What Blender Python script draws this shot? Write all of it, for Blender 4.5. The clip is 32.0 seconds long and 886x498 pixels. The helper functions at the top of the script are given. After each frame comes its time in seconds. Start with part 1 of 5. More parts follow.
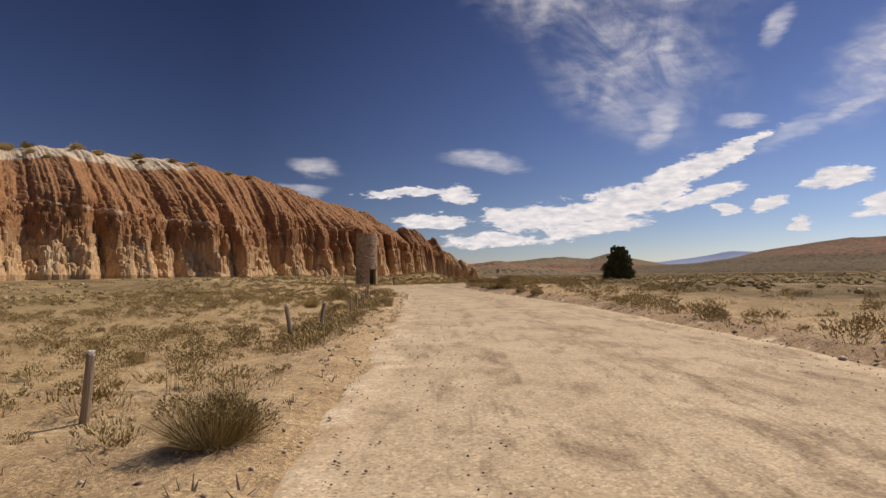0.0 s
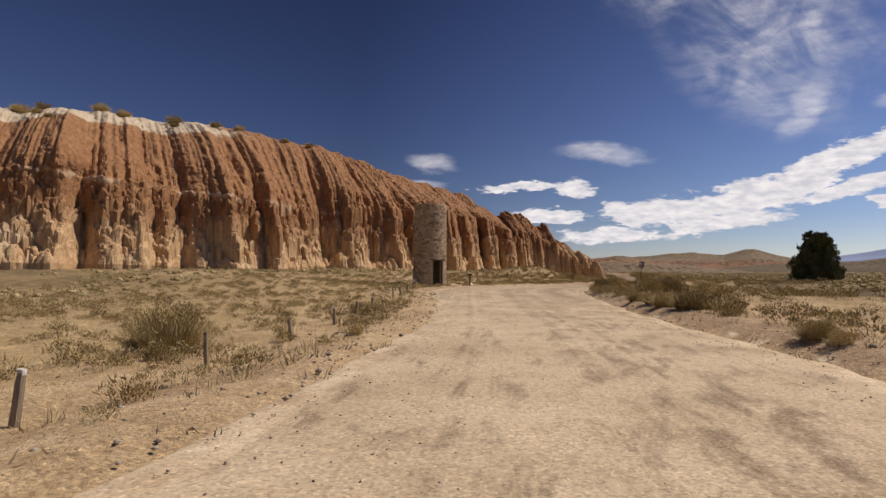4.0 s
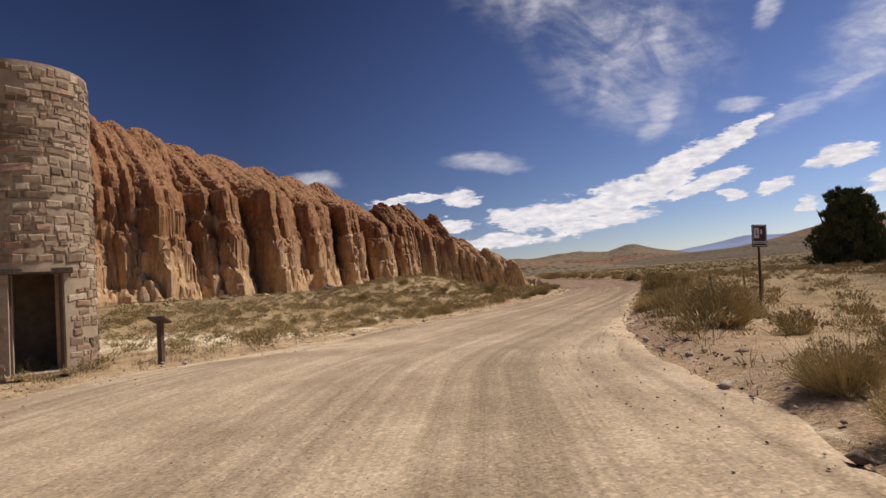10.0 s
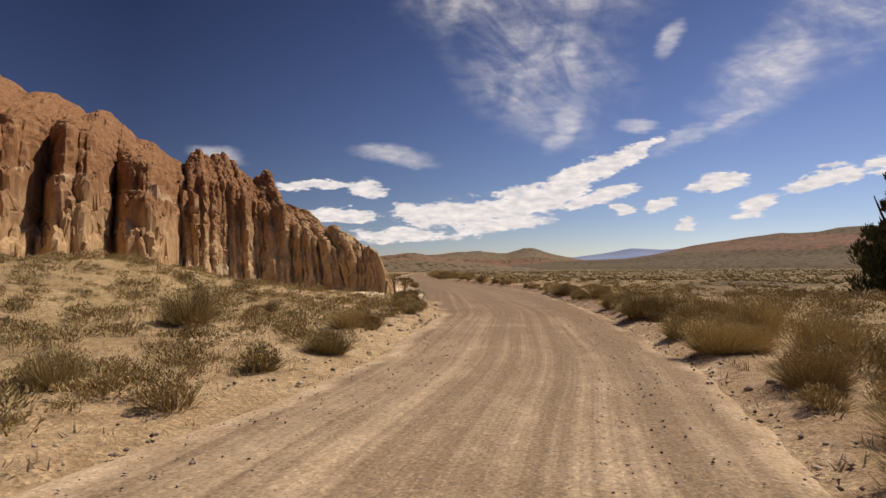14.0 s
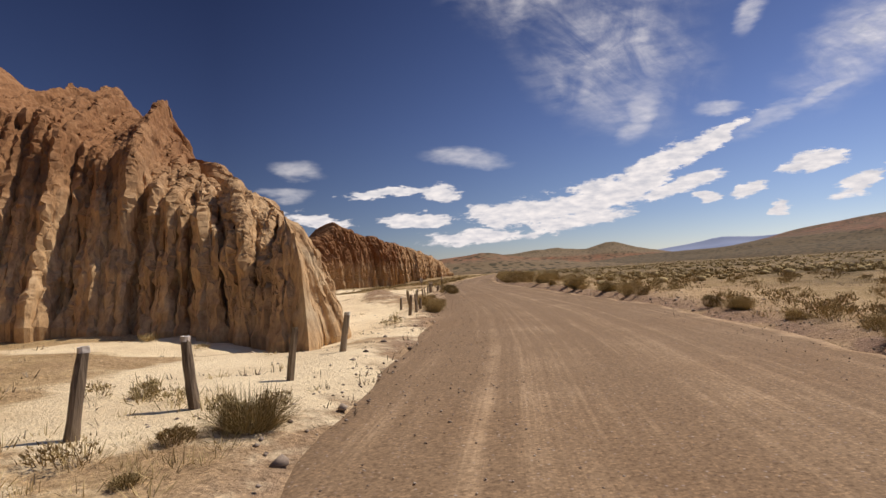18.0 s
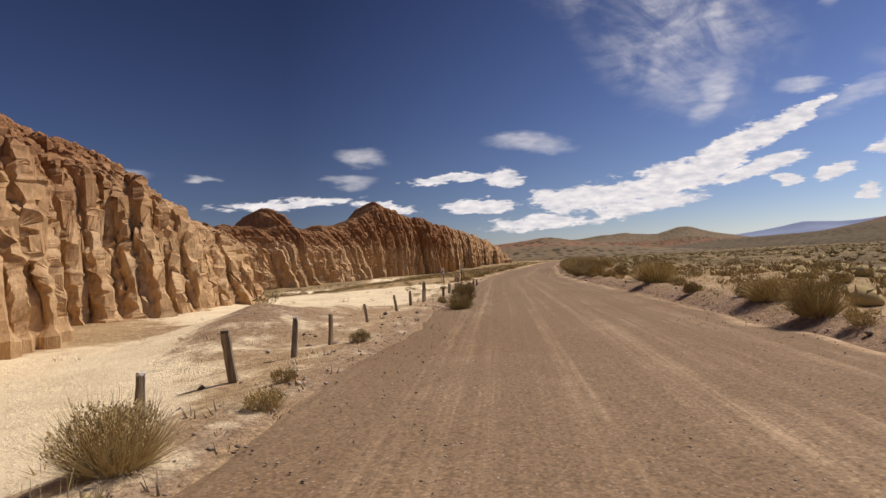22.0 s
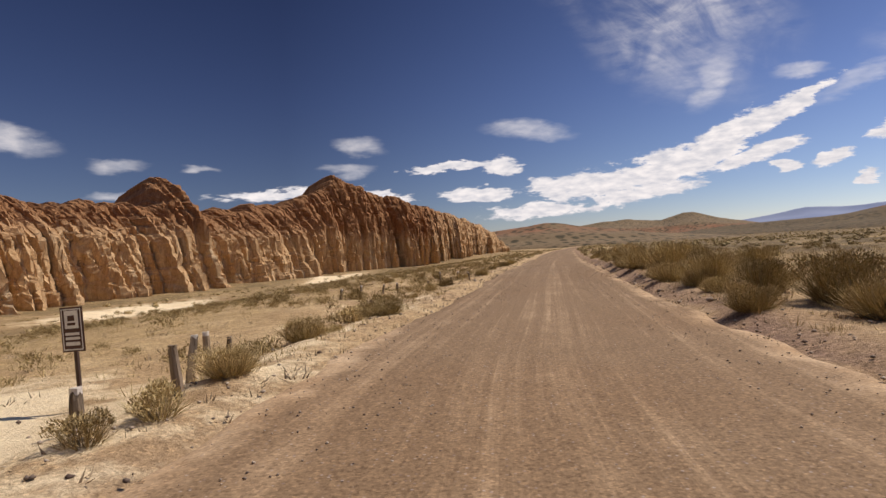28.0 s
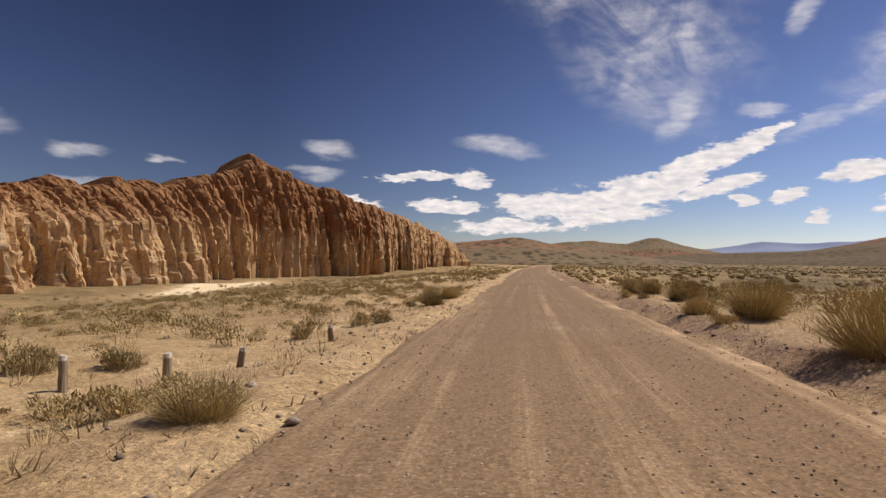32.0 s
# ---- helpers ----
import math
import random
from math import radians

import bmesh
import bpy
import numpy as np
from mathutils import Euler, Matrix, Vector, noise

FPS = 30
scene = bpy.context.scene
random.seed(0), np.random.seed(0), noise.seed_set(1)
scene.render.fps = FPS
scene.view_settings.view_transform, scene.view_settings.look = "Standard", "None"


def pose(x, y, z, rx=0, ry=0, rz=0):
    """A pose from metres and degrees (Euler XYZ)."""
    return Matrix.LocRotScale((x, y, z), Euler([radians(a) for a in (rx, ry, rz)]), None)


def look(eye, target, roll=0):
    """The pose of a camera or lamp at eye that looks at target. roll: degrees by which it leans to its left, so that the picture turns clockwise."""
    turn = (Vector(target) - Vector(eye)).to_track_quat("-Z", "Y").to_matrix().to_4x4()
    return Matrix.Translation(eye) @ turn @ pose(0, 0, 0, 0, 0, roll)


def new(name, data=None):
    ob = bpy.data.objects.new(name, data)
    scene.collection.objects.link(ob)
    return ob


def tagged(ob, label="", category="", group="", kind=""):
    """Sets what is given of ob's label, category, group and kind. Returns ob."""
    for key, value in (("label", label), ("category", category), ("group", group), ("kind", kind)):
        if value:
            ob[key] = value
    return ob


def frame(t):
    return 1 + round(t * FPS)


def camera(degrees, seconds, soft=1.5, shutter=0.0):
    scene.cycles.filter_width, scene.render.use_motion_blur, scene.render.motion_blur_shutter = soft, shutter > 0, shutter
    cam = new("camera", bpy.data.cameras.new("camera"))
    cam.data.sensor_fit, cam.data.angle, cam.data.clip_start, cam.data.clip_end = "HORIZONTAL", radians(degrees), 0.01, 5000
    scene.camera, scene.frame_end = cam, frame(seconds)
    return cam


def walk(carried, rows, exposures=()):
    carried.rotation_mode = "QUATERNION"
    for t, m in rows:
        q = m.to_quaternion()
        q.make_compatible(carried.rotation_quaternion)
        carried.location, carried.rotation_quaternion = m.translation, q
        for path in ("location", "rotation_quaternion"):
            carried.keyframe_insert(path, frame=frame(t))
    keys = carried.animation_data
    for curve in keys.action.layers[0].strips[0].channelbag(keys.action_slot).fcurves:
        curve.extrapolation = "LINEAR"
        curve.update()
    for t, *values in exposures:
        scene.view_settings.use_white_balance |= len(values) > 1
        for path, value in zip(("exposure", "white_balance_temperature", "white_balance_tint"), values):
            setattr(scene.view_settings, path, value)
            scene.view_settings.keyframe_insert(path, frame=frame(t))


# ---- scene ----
cam = camera(74.0, 32.0)
PATH = [
    (0.0, pose(-0.00, -0.00, 1.59, 92.49, 0.07, 0.00)),
    (0.5, pose(0.32, 4.38, 1.59, 91.70, -2.71, 3.60)),
    (1.0, pose(0.56, 8.63, 1.59, 92.27, -2.07, 5.21)),
    (1.5, pose(0.74, 12.67, 1.59, 91.84, -0.18, 5.85)),
    (2.0, pose(0.87, 16.53, 1.60, 92.37, -0.33, 4.83)),
    (2.5, pose(0.94, 20.41, 1.59, 92.02, -2.85, 7.45)),
    (3.0, pose(0.97, 24.43, 1.58, 91.90, -2.13, 9.77)),
    (3.5, pose(0.94, 28.45, 1.58, 91.86, -1.02, 11.05)),
    (5.5, pose(0.26, 41.55, 1.58, 92.20, -0.04, 10.96)),
    (6.0, pose(0.07, 44.80, 1.56, 92.33, 0.19, 11.79)),
    (6.5, pose(-0.18, 48.15, 1.57, 92.52, 2.15, 11.17)),
    (7.0, pose(-0.45, 51.55, 1.59, 92.70, 2.21, 10.08)),
    (7.5, pose(-0.66, 54.96, 1.60, 92.58, 2.70, 9.67)),
    (8.0, pose(-0.75, 58.35, 1.60, 93.19, 5.53, 6.76)),
    (8.5, pose(-0.77, 61.74, 1.59, 92.34, 3.04, 6.04)),
    (9.0, pose(-0.70, 65.07, 1.56, 92.35, 3.26, 4.45)),
    (9.5, pose(-0.50, 68.32, 1.54, 92.90, 3.82, 2.77)),
    (10.0, pose(-0.20, 71.65, 1.55, 92.97, 3.87, 0.88)),
    (10.5, pose(0.18, 75.12, 1.54, 92.85, 3.57, -0.64)),
    (11.0, pose(0.73, 78.69, 1.53, 93.31, 4.89, -3.62)),
    (11.5, pose(1.44, 82.27, 1.56, 93.35, 3.55, -5.71)),
    (12.0, pose(2.26, 85.83, 1.62, 93.01, 1.81, -6.65)),
    (12.5, pose(3.21, 89.43, 1.68, 93.20, 1.47, -7.25)),
    (13.0, pose(4.20, 93.14, 1.70, 92.67, 2.57, -8.20)),
    (13.5, pose(5.17, 96.81, 1.67, 92.51, 1.65, -9.58)),
    (14.0, pose(6.19, 100.30, 1.64, 92.01, -0.31, -8.83)),
    (14.5, pose(7.28, 103.80, 1.63, 91.78, -1.07, -8.49)),
    (16.5, pose(9.81, 120.00, 1.64, 91.62, -2.85, -5.42)),
    (17.0, pose(10.55, 123.12, 1.62, 91.12, -3.13, -2.35)),
    (17.5, pose(11.21, 126.41, 1.61, 92.20, -1.06, -0.04)),
    (18.0, pose(11.81, 129.75, 1.60, 92.30, 2.52, -1.28)),
    (18.5, pose(12.32, 133.17, 1.59, 92.24, 1.23, -1.21)),
    (19.0, pose(12.75, 136.64, 1.62, 91.46, 0.01, -0.58)),
    (19.5, pose(13.17, 139.80, 1.64, 91.81, -0.47, 0.67)),
    (20.0, pose(13.60, 142.59, 1.64, 91.67, -0.47, 1.60)),
    (20.5, pose(13.97, 145.36, 1.64, 91.33, -1.02, 3.07)),
    (21.0, pose(14.26, 148.28, 1.64, 90.74, -0.21, 4.29)),
    (21.5, pose(14.48, 151.25, 1.62, 91.21, 1.06, 5.17)),
    (22.0, pose(14.62, 154.25, 1.60, 91.17, 2.29, 4.82)),
    (22.5, pose(14.79, 157.22, 1.56, 91.27, 2.69, 4.39)),
    (23.0, pose(15.04, 160.07, 1.51, 91.42, 2.09, 4.07)),
    (23.5, pose(15.35, 162.93, 1.50, 90.92, 0.87, 4.45)),
    (24.0, pose(15.66, 165.81, 1.54, 90.54, 0.58, 5.31)),
    (24.5, pose(15.90, 168.67, 1.56, 90.21, 1.61, 5.36)),
    (25.0, pose(16.02, 171.66, 1.57, 90.59, 2.15, 5.05)),
    (25.5, pose(16.03, 174.79, 1.58, 90.41, 1.90, 5.13)),
    (27.5, pose(16.10, 189.43, 1.72, 90.21, 2.76, 4.86)),
    (28.0, pose(16.18, 192.50, 1.62, 90.04, 2.67, 4.70)),
    (28.5, pose(16.41, 195.50, 1.60, 90.52, 2.28, 4.75)),
    (29.0, pose(16.81, 198.38, 1.59, 90.18, 3.19, 4.38)),
    (29.5, pose(17.06, 201.64, 1.58, 90.68, 4.20, 3.26)),
    (30.0, pose(17.12, 205.34, 1.57, 90.84, 3.36, 2.29)),
    (30.5, pose(17.18, 209.18, 1.58, 91.05, 2.70, 1.88)),
    (31.0, pose(17.37, 213.00, 1.59, 90.59, 3.03, 1.13)),
    (31.5, pose(17.66, 216.68, 1.59, 90.73, 1.68, -0.10)),
    (32.0, pose(17.94, 220.14, 1.59, 90.99, -1.31, 1.21)),
]
walk(cam, PATH, [(0.0, -0.11, 6800.0, 17.0), (4.0, -0.11, 6600.0, 17.0), (7.5, -0.09, 6250.0, 16.0), (10.0, -0.08, 6550.0, 17.0), (12.0, 0.06, 7000.0, 17.0), (13.5, -0.09, 7000.0, 17.0), (17.0, -0.06, 6900.0, 17.0), (18.0, -0.08, 6750.0, 17.0), (21.0, -0.11, 6750.0, 17.0), (23.0, -0.06, 6600.0, 17.0), (28.0, -0.04, 6700.0, 17.0), (32.0, -0.02, 6900.0, 17.0)])

# ---- light ----
SUN_AZ, SUN_EL = radians(65.0), radians(55.0)      # azimuth from +y towards +x
sun_dir = Vector((math.sin(SUN_AZ) * math.cos(SUN_EL), math.cos(SUN_AZ) * math.cos(SUN_EL), math.sin(SUN_EL)))
sun = new("sun", bpy.data.lights.new("sun", "SUN"))
sun.data.energy, sun.data.angle, sun.data.color = 4.3, radians(0.53), (1.0, 0.93, 0.82)
sun.matrix_world = look(sun_dir * 50, (0, 0, 0))


class Nodes:
    """A short way to write node trees."""

    def __init__(self, tree):
        self.tree = tree

    def add(self, kind, props=None, **sockets):
        n = self.tree.nodes.new(kind)
        for k, v in (props or {}).items():
            setattr(n, k, v)
        for k, v in sockets.items():
            self.put(n.inputs[int(k[1:])] if k[0] == "i" and k[1:].isdigit() else n.inputs[k.replace("_", " ")], v)
        return n

    def put(self, socket, v):
        if isinstance(v, bpy.types.NodeSocket):
            self.tree.links.new(v, socket)
        elif isinstance(v, bpy.types.Node):
            self.tree.links.new(v.outputs[0], socket)
        else:
            socket.default_value = v

    def math(self, op, a, b=0.0, c=0.0, clamp=False):
        n = self.tree.nodes.new("ShaderNodeMath")
        n.operation, n.use_clamp = op, clamp
        for s, v in zip(n.inputs, (a, b, c)):
            self.put(s, v)
        return n.outputs[0]

    def noise(self, vec, scale, detail=4.0, rough=0.55, distort=0.0):
        n = self.tree.nodes.new("ShaderNodeTexNoise")
        if vec is not None:
            self.put(n.inputs["Vector"], vec)
        n.inputs["Scale"].default_value, n.inputs["Detail"].default_value = scale, detail
        n.inputs["Roughness"].default_value, n.inputs["Distortion"].default_value = rough, distort
        return n.outputs[0]

    def ramp(self, fac, stops, interp="LINEAR"):
        n = self.tree.nodes.new("ShaderNodeValToRGB")
        self.put(n.inputs[0], fac)
        e = n.color_ramp.elements
        n.color_ramp.interpolation = interp
        while len(e) < len(stops):
            e.new(1.0)
        for el, (p, c) in zip(e, stops):
            el.position, el.color = p, (*c, 1.0) if len(c) == 3 else c
        return n.outputs[0]

    def mix(self, fac, a, b, blend="MIX"):
        n = self.tree.nodes.new("ShaderNodeMix")
        n.data_type, n.blend_type = "RGBA", blend
        for s, v in ((n.inputs[0], fac), (n.inputs[6], a), (n.inputs[7], b)):
            self.put(s, (*v, 1.0) if isinstance(v, tuple) and len(v) == 3 else v)
        return n.outputs[2]

    def maprange(self, v, a, b, c=0.0, d=1.0, smooth=False):
        n = self.tree.nodes.new("ShaderNodeMapRange")
        n.interpolation_type = "SMOOTHSTEP" if smooth else "LINEAR"
        for s, x in zip(n.inputs, (v, a, b, c, d)):
            self.put(s, x)
        return n.outputs[0]

    def scaled(self, vec, sx, sy, sz):
        n = self.tree.nodes.new("ShaderNodeMapping")
        self.put(n.inputs[0], vec)
        n.inputs["Scale"].default_value = (sx, sy, sz)
        return n.outputs[0]


# Sky: clear air, with fair-weather streaks and high thin cloud given by azimuth and height in degrees.
world = bpy.data.worlds.new("sky")
scene.world = world
world.use_nodes = True
world.node_tree.nodes.clear()
w = Nodes(world.node_tree)
sky = w.add("ShaderNodeTexSky", {"sky_type": "NISHITA", "sun_disc": False, "sun_elevation": SUN_EL, "sun_rotation": SUN_AZ,
                                 "altitude": 1450.0, "air_density": 1.0, "dust_density": 0.35, "ozone_density": 2.5})
co = w.add("ShaderNodeTexCoord").outputs["Generated"]
sep = w.add("ShaderNodeSeparateXYZ", i0=co)
az = w.math("MULTIPLY", w.math("ARCTAN2", sep.outputs[0], sep.outputs[1]), 57.2958)
el = w.math("MULTIPLY", w.math("ARCSINE", sep.outputs[2]), 57.2958)
flat = w.add("ShaderNodeCombineXYZ", i0=az, i1=el, i2=0.0).outputs[0]
# the sky deepens up to 30 degrees; above, out of view, brightened as fill
deep = w.ramp(w.math("DIVIDE", el, 80.0), [(0.0, (0.68, 0.66, 0.68)), (0.06, (0.51, 0.53, 0.62)), (0.175, (0.40, 0.42, 0.55)), (0.38, (0.235, 0.25, 0.36)), (0.46, (0.27, 0.28, 0.38)), (0.7, (0.95, 0.95, 0.98)), (1.0, (1.15, 1.15, 1.15))])
# and away from the sun, but is raised again behind as added fill
aside = w.ramp(w.maprange(w.math("COSINE", w.math("MULTIPLY", w.math("SUBTRACT", az, 80.0), 0.0174533)), -1.0, 1.0), [(0.0, (0.95, 0.95, 0.97)), (0.15, (0.75, 0.75, 0.78)), (0.42, (0.55, 0.55, 0.59)), (0.62, (0.95, 0.95, 0.97)), (0.85, (1.50, 1.47, 1.43)), (1.0, (1.6, 1.55, 1.5))])
air = w.mix(1.0, w.mix(1.0, sky.outputs[0], deep, "MULTIPLY"), aside, "MULTIPLY")
ragged = w.add("ShaderNodeVectorMath", {"operation": "SCALE"}, i0=w.add("ShaderNodeVectorMath", {"operation": "SUBTRACT"},
               i0=w.add("ShaderNodeTexNoise", Vector=w.scaled(flat, 0.5, 1.5, 1.0), Scale=0.42, Detail=5.0, Roughness=0.55).outputs[1], i1=(0.5, 0.5, 0.5)).outputs[0])
ragged.inputs["Scale"].default_value = 2.6
bent = w.add("ShaderNodeVectorMath", {"operation": "ADD"}, i0=flat, i1=ragged.outputs[0]).outputs[0]
turned = w.add("ShaderNodeMapping", {"vector_type": "TEXTURE"}, i0=flat)
turned.inputs["Rotation"].default_value = (0, 0, radians(-38))
turned.inputs["Scale"].default_value = (7.5, 2.6, 1.0)
fibres = w.noise(turned.outputs[0], 1.0, 7.0, 0.62, 0.8)
wisp_noise = w.math("ADD", w.math("MULTIPLY", fibres, 0.42), w.math("MULTIPLY", w.noise(flat, 0.17, 5.0, 0.55, 0.9), 0.58))


def puff(azimuth, height, half_w, half_h, tilt, source):
    """A soft elliptic patch of cloud: 1 in its middle, 0 at its rim."""
    m = w.add("ShaderNodeMapping", {"vector_type": "TEXTURE"}, i0=source)
    m.inputs["Location"].default_value = (azimuth, height, 0)
    m.inputs["Rotation"].default_value = (0, 0, radians(tilt))
    m.inputs["Scale"].default_value = (half_w, half_h, 1)
    g = w.add("ShaderNodeTexGradient", {"gradient_type": "SPHERICAL"}, i0=m.outputs[0])
    return g.outputs[1]


def most(values):
    out = values[0]
    for v in values[1:]:
        out = w.math("MAXIMUM", out, v)
    return out


solid = most([puff(*p, bent) for p in (
    (1.4, 7.7, 2.8, 1.35, 0), (-3.6, 8.0, 7.0, 0.72, 1), (11.0, 5.6, 8.0, 2.2, 6), (16.0, 6.2, 9.0, 2.6, 14), (21.5, 8.4, 9.0, 2.1, 24), (26.5, 10.4, 5.5, 1.0, 27),
    (6.5, 5.7, 5.0, 1.4, 0), (5.0, 3.5, 8.0, 1.2, 4), (14.0, 4.2, 8.0, 1.4, 6), (-1.2, 5.2, 5.6, 0.8, -5), (-10.0, 5.5, 5.2, 0.65, -3), (-19.5, 6.1, 10.0, 0.75, 2), (24.0, 7.0, 5.5, 1.2, 14),
    (34.0, 7.9, 3.6, 1.2, 8), (29.2, 6.0, 2.4, 0.9, 12), (36.9, 5.7, 3.2, 1.2, 18), (25.6, 5.5, 1.8, 0.7, 0), (31.5, 4.3, 1.3, 0.6, 0),
    (42.0, 7.6, 5.0, 1.4, 12), (50.0, 10.0, 9.0, 1.8, 20))])
thin = most([puff(*p, bent) for p in (
    (4.0, 10.9, 6.0, 1.4, -8), (-12.4, 10.0, 3.6, 1.3, -4), (-13.6, 7.9, 3.6, 0.9, 0), (-33.4, 8.2, 3.2, 0.9, 0), (-27.0, 8.0, 2.2, 0.6, 0), (-41.0, 10.4, 5.0, 1.6, -15), (-33.0, 5.8, 5.0, 0.7, 0),
    (31.4, 12.0, 5.0, 1.1, 24), (35.0, 13.4, 4.2, 1.1, 24), (27.2, 13.0, 3.0, 0.8, 0), (30.2, 20.4, 2.6, 1.5, 50), (20.6, 13.8, 4.6, 2.4, 60))])
veil = most([puff(*p, bent) for p in ((18.0, 19.5, 12.0, 8.5, -34), (12.0, 27.0, 14.0, 8.0, -20), (20.5, 28.0, 13.0, 8.0, -12), (38.5, 17.5, 10.0, 4.2, 38), (46.0, 22.0, 12.0, 6.0, 30))])
fray = w.noise(w.scaled(flat, 0.55, 1.7, 1.0), 1.0, 8.0, 0.68, 0.3)
solid = w.math("ADD", solid, w.math("MULTIPLY", w.math("SUBTRACT", fray, 0.56), 1.05))
c1 = w.maprange(solid, 0.19, 0.40, 0.0, 1.0, True)
c2 = w.math("MULTIPLY", w.maprange(thin, 0.12, 0.75, 0.0, 0.62, True), w.maprange(wisp_noise, 0.30, 0.62, 0.35, 1.0))
c3 = w.math("MULTIPLY", w.maprange(veil, 0.0, 0.9, 0.0, 0.80, True), w.maprange(wisp_noise, 0.34, 0.70, 0.05, 1.0, True))
cover = w.math("MAXIMUM", c1, w.math("MAXIMUM", c2, c3), clamp=True)
lit = w.ramp(w.noise(w.scaled(flat, 0.5, 1.4, 1.0), 1.3, 5.0), [(0.3, (5.7, 6.0, 6.5)), (0.65, (9.0, 8.9, 8.7))])
sky_colour = w.mix(cover, air, lit)
bg = w.add("ShaderNodeBackground", Color=sky_colour, Strength=0.105)
w.tree.links.new(bg.outputs[0], w.add("ShaderNodeOutputWorld").inputs[0])


# ---- materials ----
def material(name):
    m = bpy.data.materials.new(name)
    m.use_nodes = True
    m.node_tree.nodes.clear()
    return m, Nodes(m.node_tree)


def finish(m, n, colour, rough=0.9, height=None, bump=0.3, dist=0.05, metal=0.0, spec=0.25):
    b = n.add("ShaderNodeBsdfPrincipled", Base_Color=colour, Roughness=rough, Metallic=metal)
    b.inputs["Specular IOR Level"].default_value = spec
    if height is not None:
        n.put(b.inputs["Normal"], n.add("ShaderNodeBump", Strength=bump, Distance=dist, Height=height))
    n.tree.links.new(b.outputs[0], n.add("ShaderNodeOutputMaterial").inputs[0])
    return m


def place_of(n):
    return n.add("ShaderNodeNewGeometry").outputs["Position"]


def earth_material():
    """Desert soil: buff sand, redder patches, white dry mud where the attribute pale says so, gravel grains."""
    m, n = material("desert_soil")
    p = place_of(n)
    big, mid, fine = n.noise(p, 0.09, 5), n.noise(p, 0.9, 8, 0.66), n.noise(p, 7.0, 6, 0.75)
    base = n.ramp(mid, [(0.25, (0.34, 0.222, 0.112)), (0.5, (0.50, 0.352, 0.188)), (0.75, (0.65, 0.49, 0.285))])
    red = n.ramp(fine, [(0.3, (0.22, 0.115, 0.065)), (0.7, (0.36, 0.22, 0.14))])
    c = n.mix(n.maprange(big, 0.54, 0.68, 0.0, 0.5), base, red)
    rim = n.add("ShaderNodeAttribute", {"attribute_name": "red"}).outputs["Fac"]
    c = n.mix(n.math("MULTIPLY", rim, n.maprange(mid, 0.3, 0.6, 0.35, 1.0)), c, n.ramp(fine, [(0.3, (0.15, 0.085, 0.06)), (0.72, (0.30, 0.19, 0.14))]))
    pale = n.add("ShaderNodeAttribute", {"attribute_name": "pale"}).outputs["Fac"]
    pmask = n.maprange(n.math("ADD", pale, n.math("MULTIPLY", n.math("SUBTRACT", mid, 0.5), 0.9)), 0.38, 0.58, 0.0, 1.0, True)
    c = n.mix(pmask, c, n.ramp(n.noise(p, 0.5, 6, 0.65), [(0.3, (0.72, 0.57, 0.35)), (0.6, (0.86, 0.72, 0.47))]))
    dry = n.add("ShaderNodeAttribute", {"attribute_name": "dry"}).outputs["Fac"]
    straw = n.ramp(n.noise(p, 3.0, 5, 0.7), [(0.35, (0.23, 0.158, 0.068)), (0.6, (0.44, 0.32, 0.135)), (0.75, (0.55, 0.42, 0.195))])
    c = n.mix(n.math("MULTIPLY", dry, n.maprange(n.noise(p, 0.6, 8, 0.72), 0.33, 0.52)), c, straw)
    sage = n.add("ShaderNodeAttribute", {"attribute_name": "sage"}).outputs["Fac"]
    scrub = n.ramp(n.noise(p, 0.8, 6, 0.7), [(0.35, (0.075, 0.051, 0.025)), (0.55, (0.175, 0.124, 0.056)), (0.75, (0.37, 0.275, 0.125))])
    c = n.mix(n.math("MULTIPLY", sage, n.maprange(n.noise(p, 0.12, 6, 0.65), 0.30, 0.55)), c, scrub)
    speck = n.add("ShaderNodeTexVoronoi", Vector=p, Scale=26.0)
    c = n.mix(n.math("SUBTRACT", 1.0, n.math("MULTIPLY", pmask, 0.75)), c, n.ramp(n.add("ShaderNodeSeparateColor", i0=speck.outputs[1]).outputs[0], [(0.0, (0.70, 0.68, 0.66)), (0.35, (0.95, 0.95, 0.95)), (0.8, (1.04, 1.04, 1.03)), (1.0, (1.32, 1.31, 1.28))]), "MULTIPLY")
    grit = n.add("ShaderNodeTexVoronoi", Vector=p, Scale=22.0)
    c = n.mix(n.maprange(grit.outputs[0], 0.10, 0.22, 0.35, 0.0), c, n.mix(1.0, c, (0.35, 0.30, 0.28), "MULTIPLY"))
    rougher = n.math("SUBTRACT", 1.0, n.math("MULTIPLY", pmask, 0.75))
    c = n.mix(rougher, c, n.ramp(fine, [(0.33, (0.70, 0.67, 0.64)), (0.5, (1.0, 1.0, 1.0)), (0.66, (1.16, 1.16, 1.15))]), "MULTIPLY")
    h = n.math("ADD", n.math("MULTIPLY", fine, 0.8), n.math("ADD", n.math("MULTIPLY", mid, 0.8), n.math("MULTIPLY", grit.outputs[0], -0.15)))
    return finish(m, n, c, 0.95, h, 0.9, 0.09)


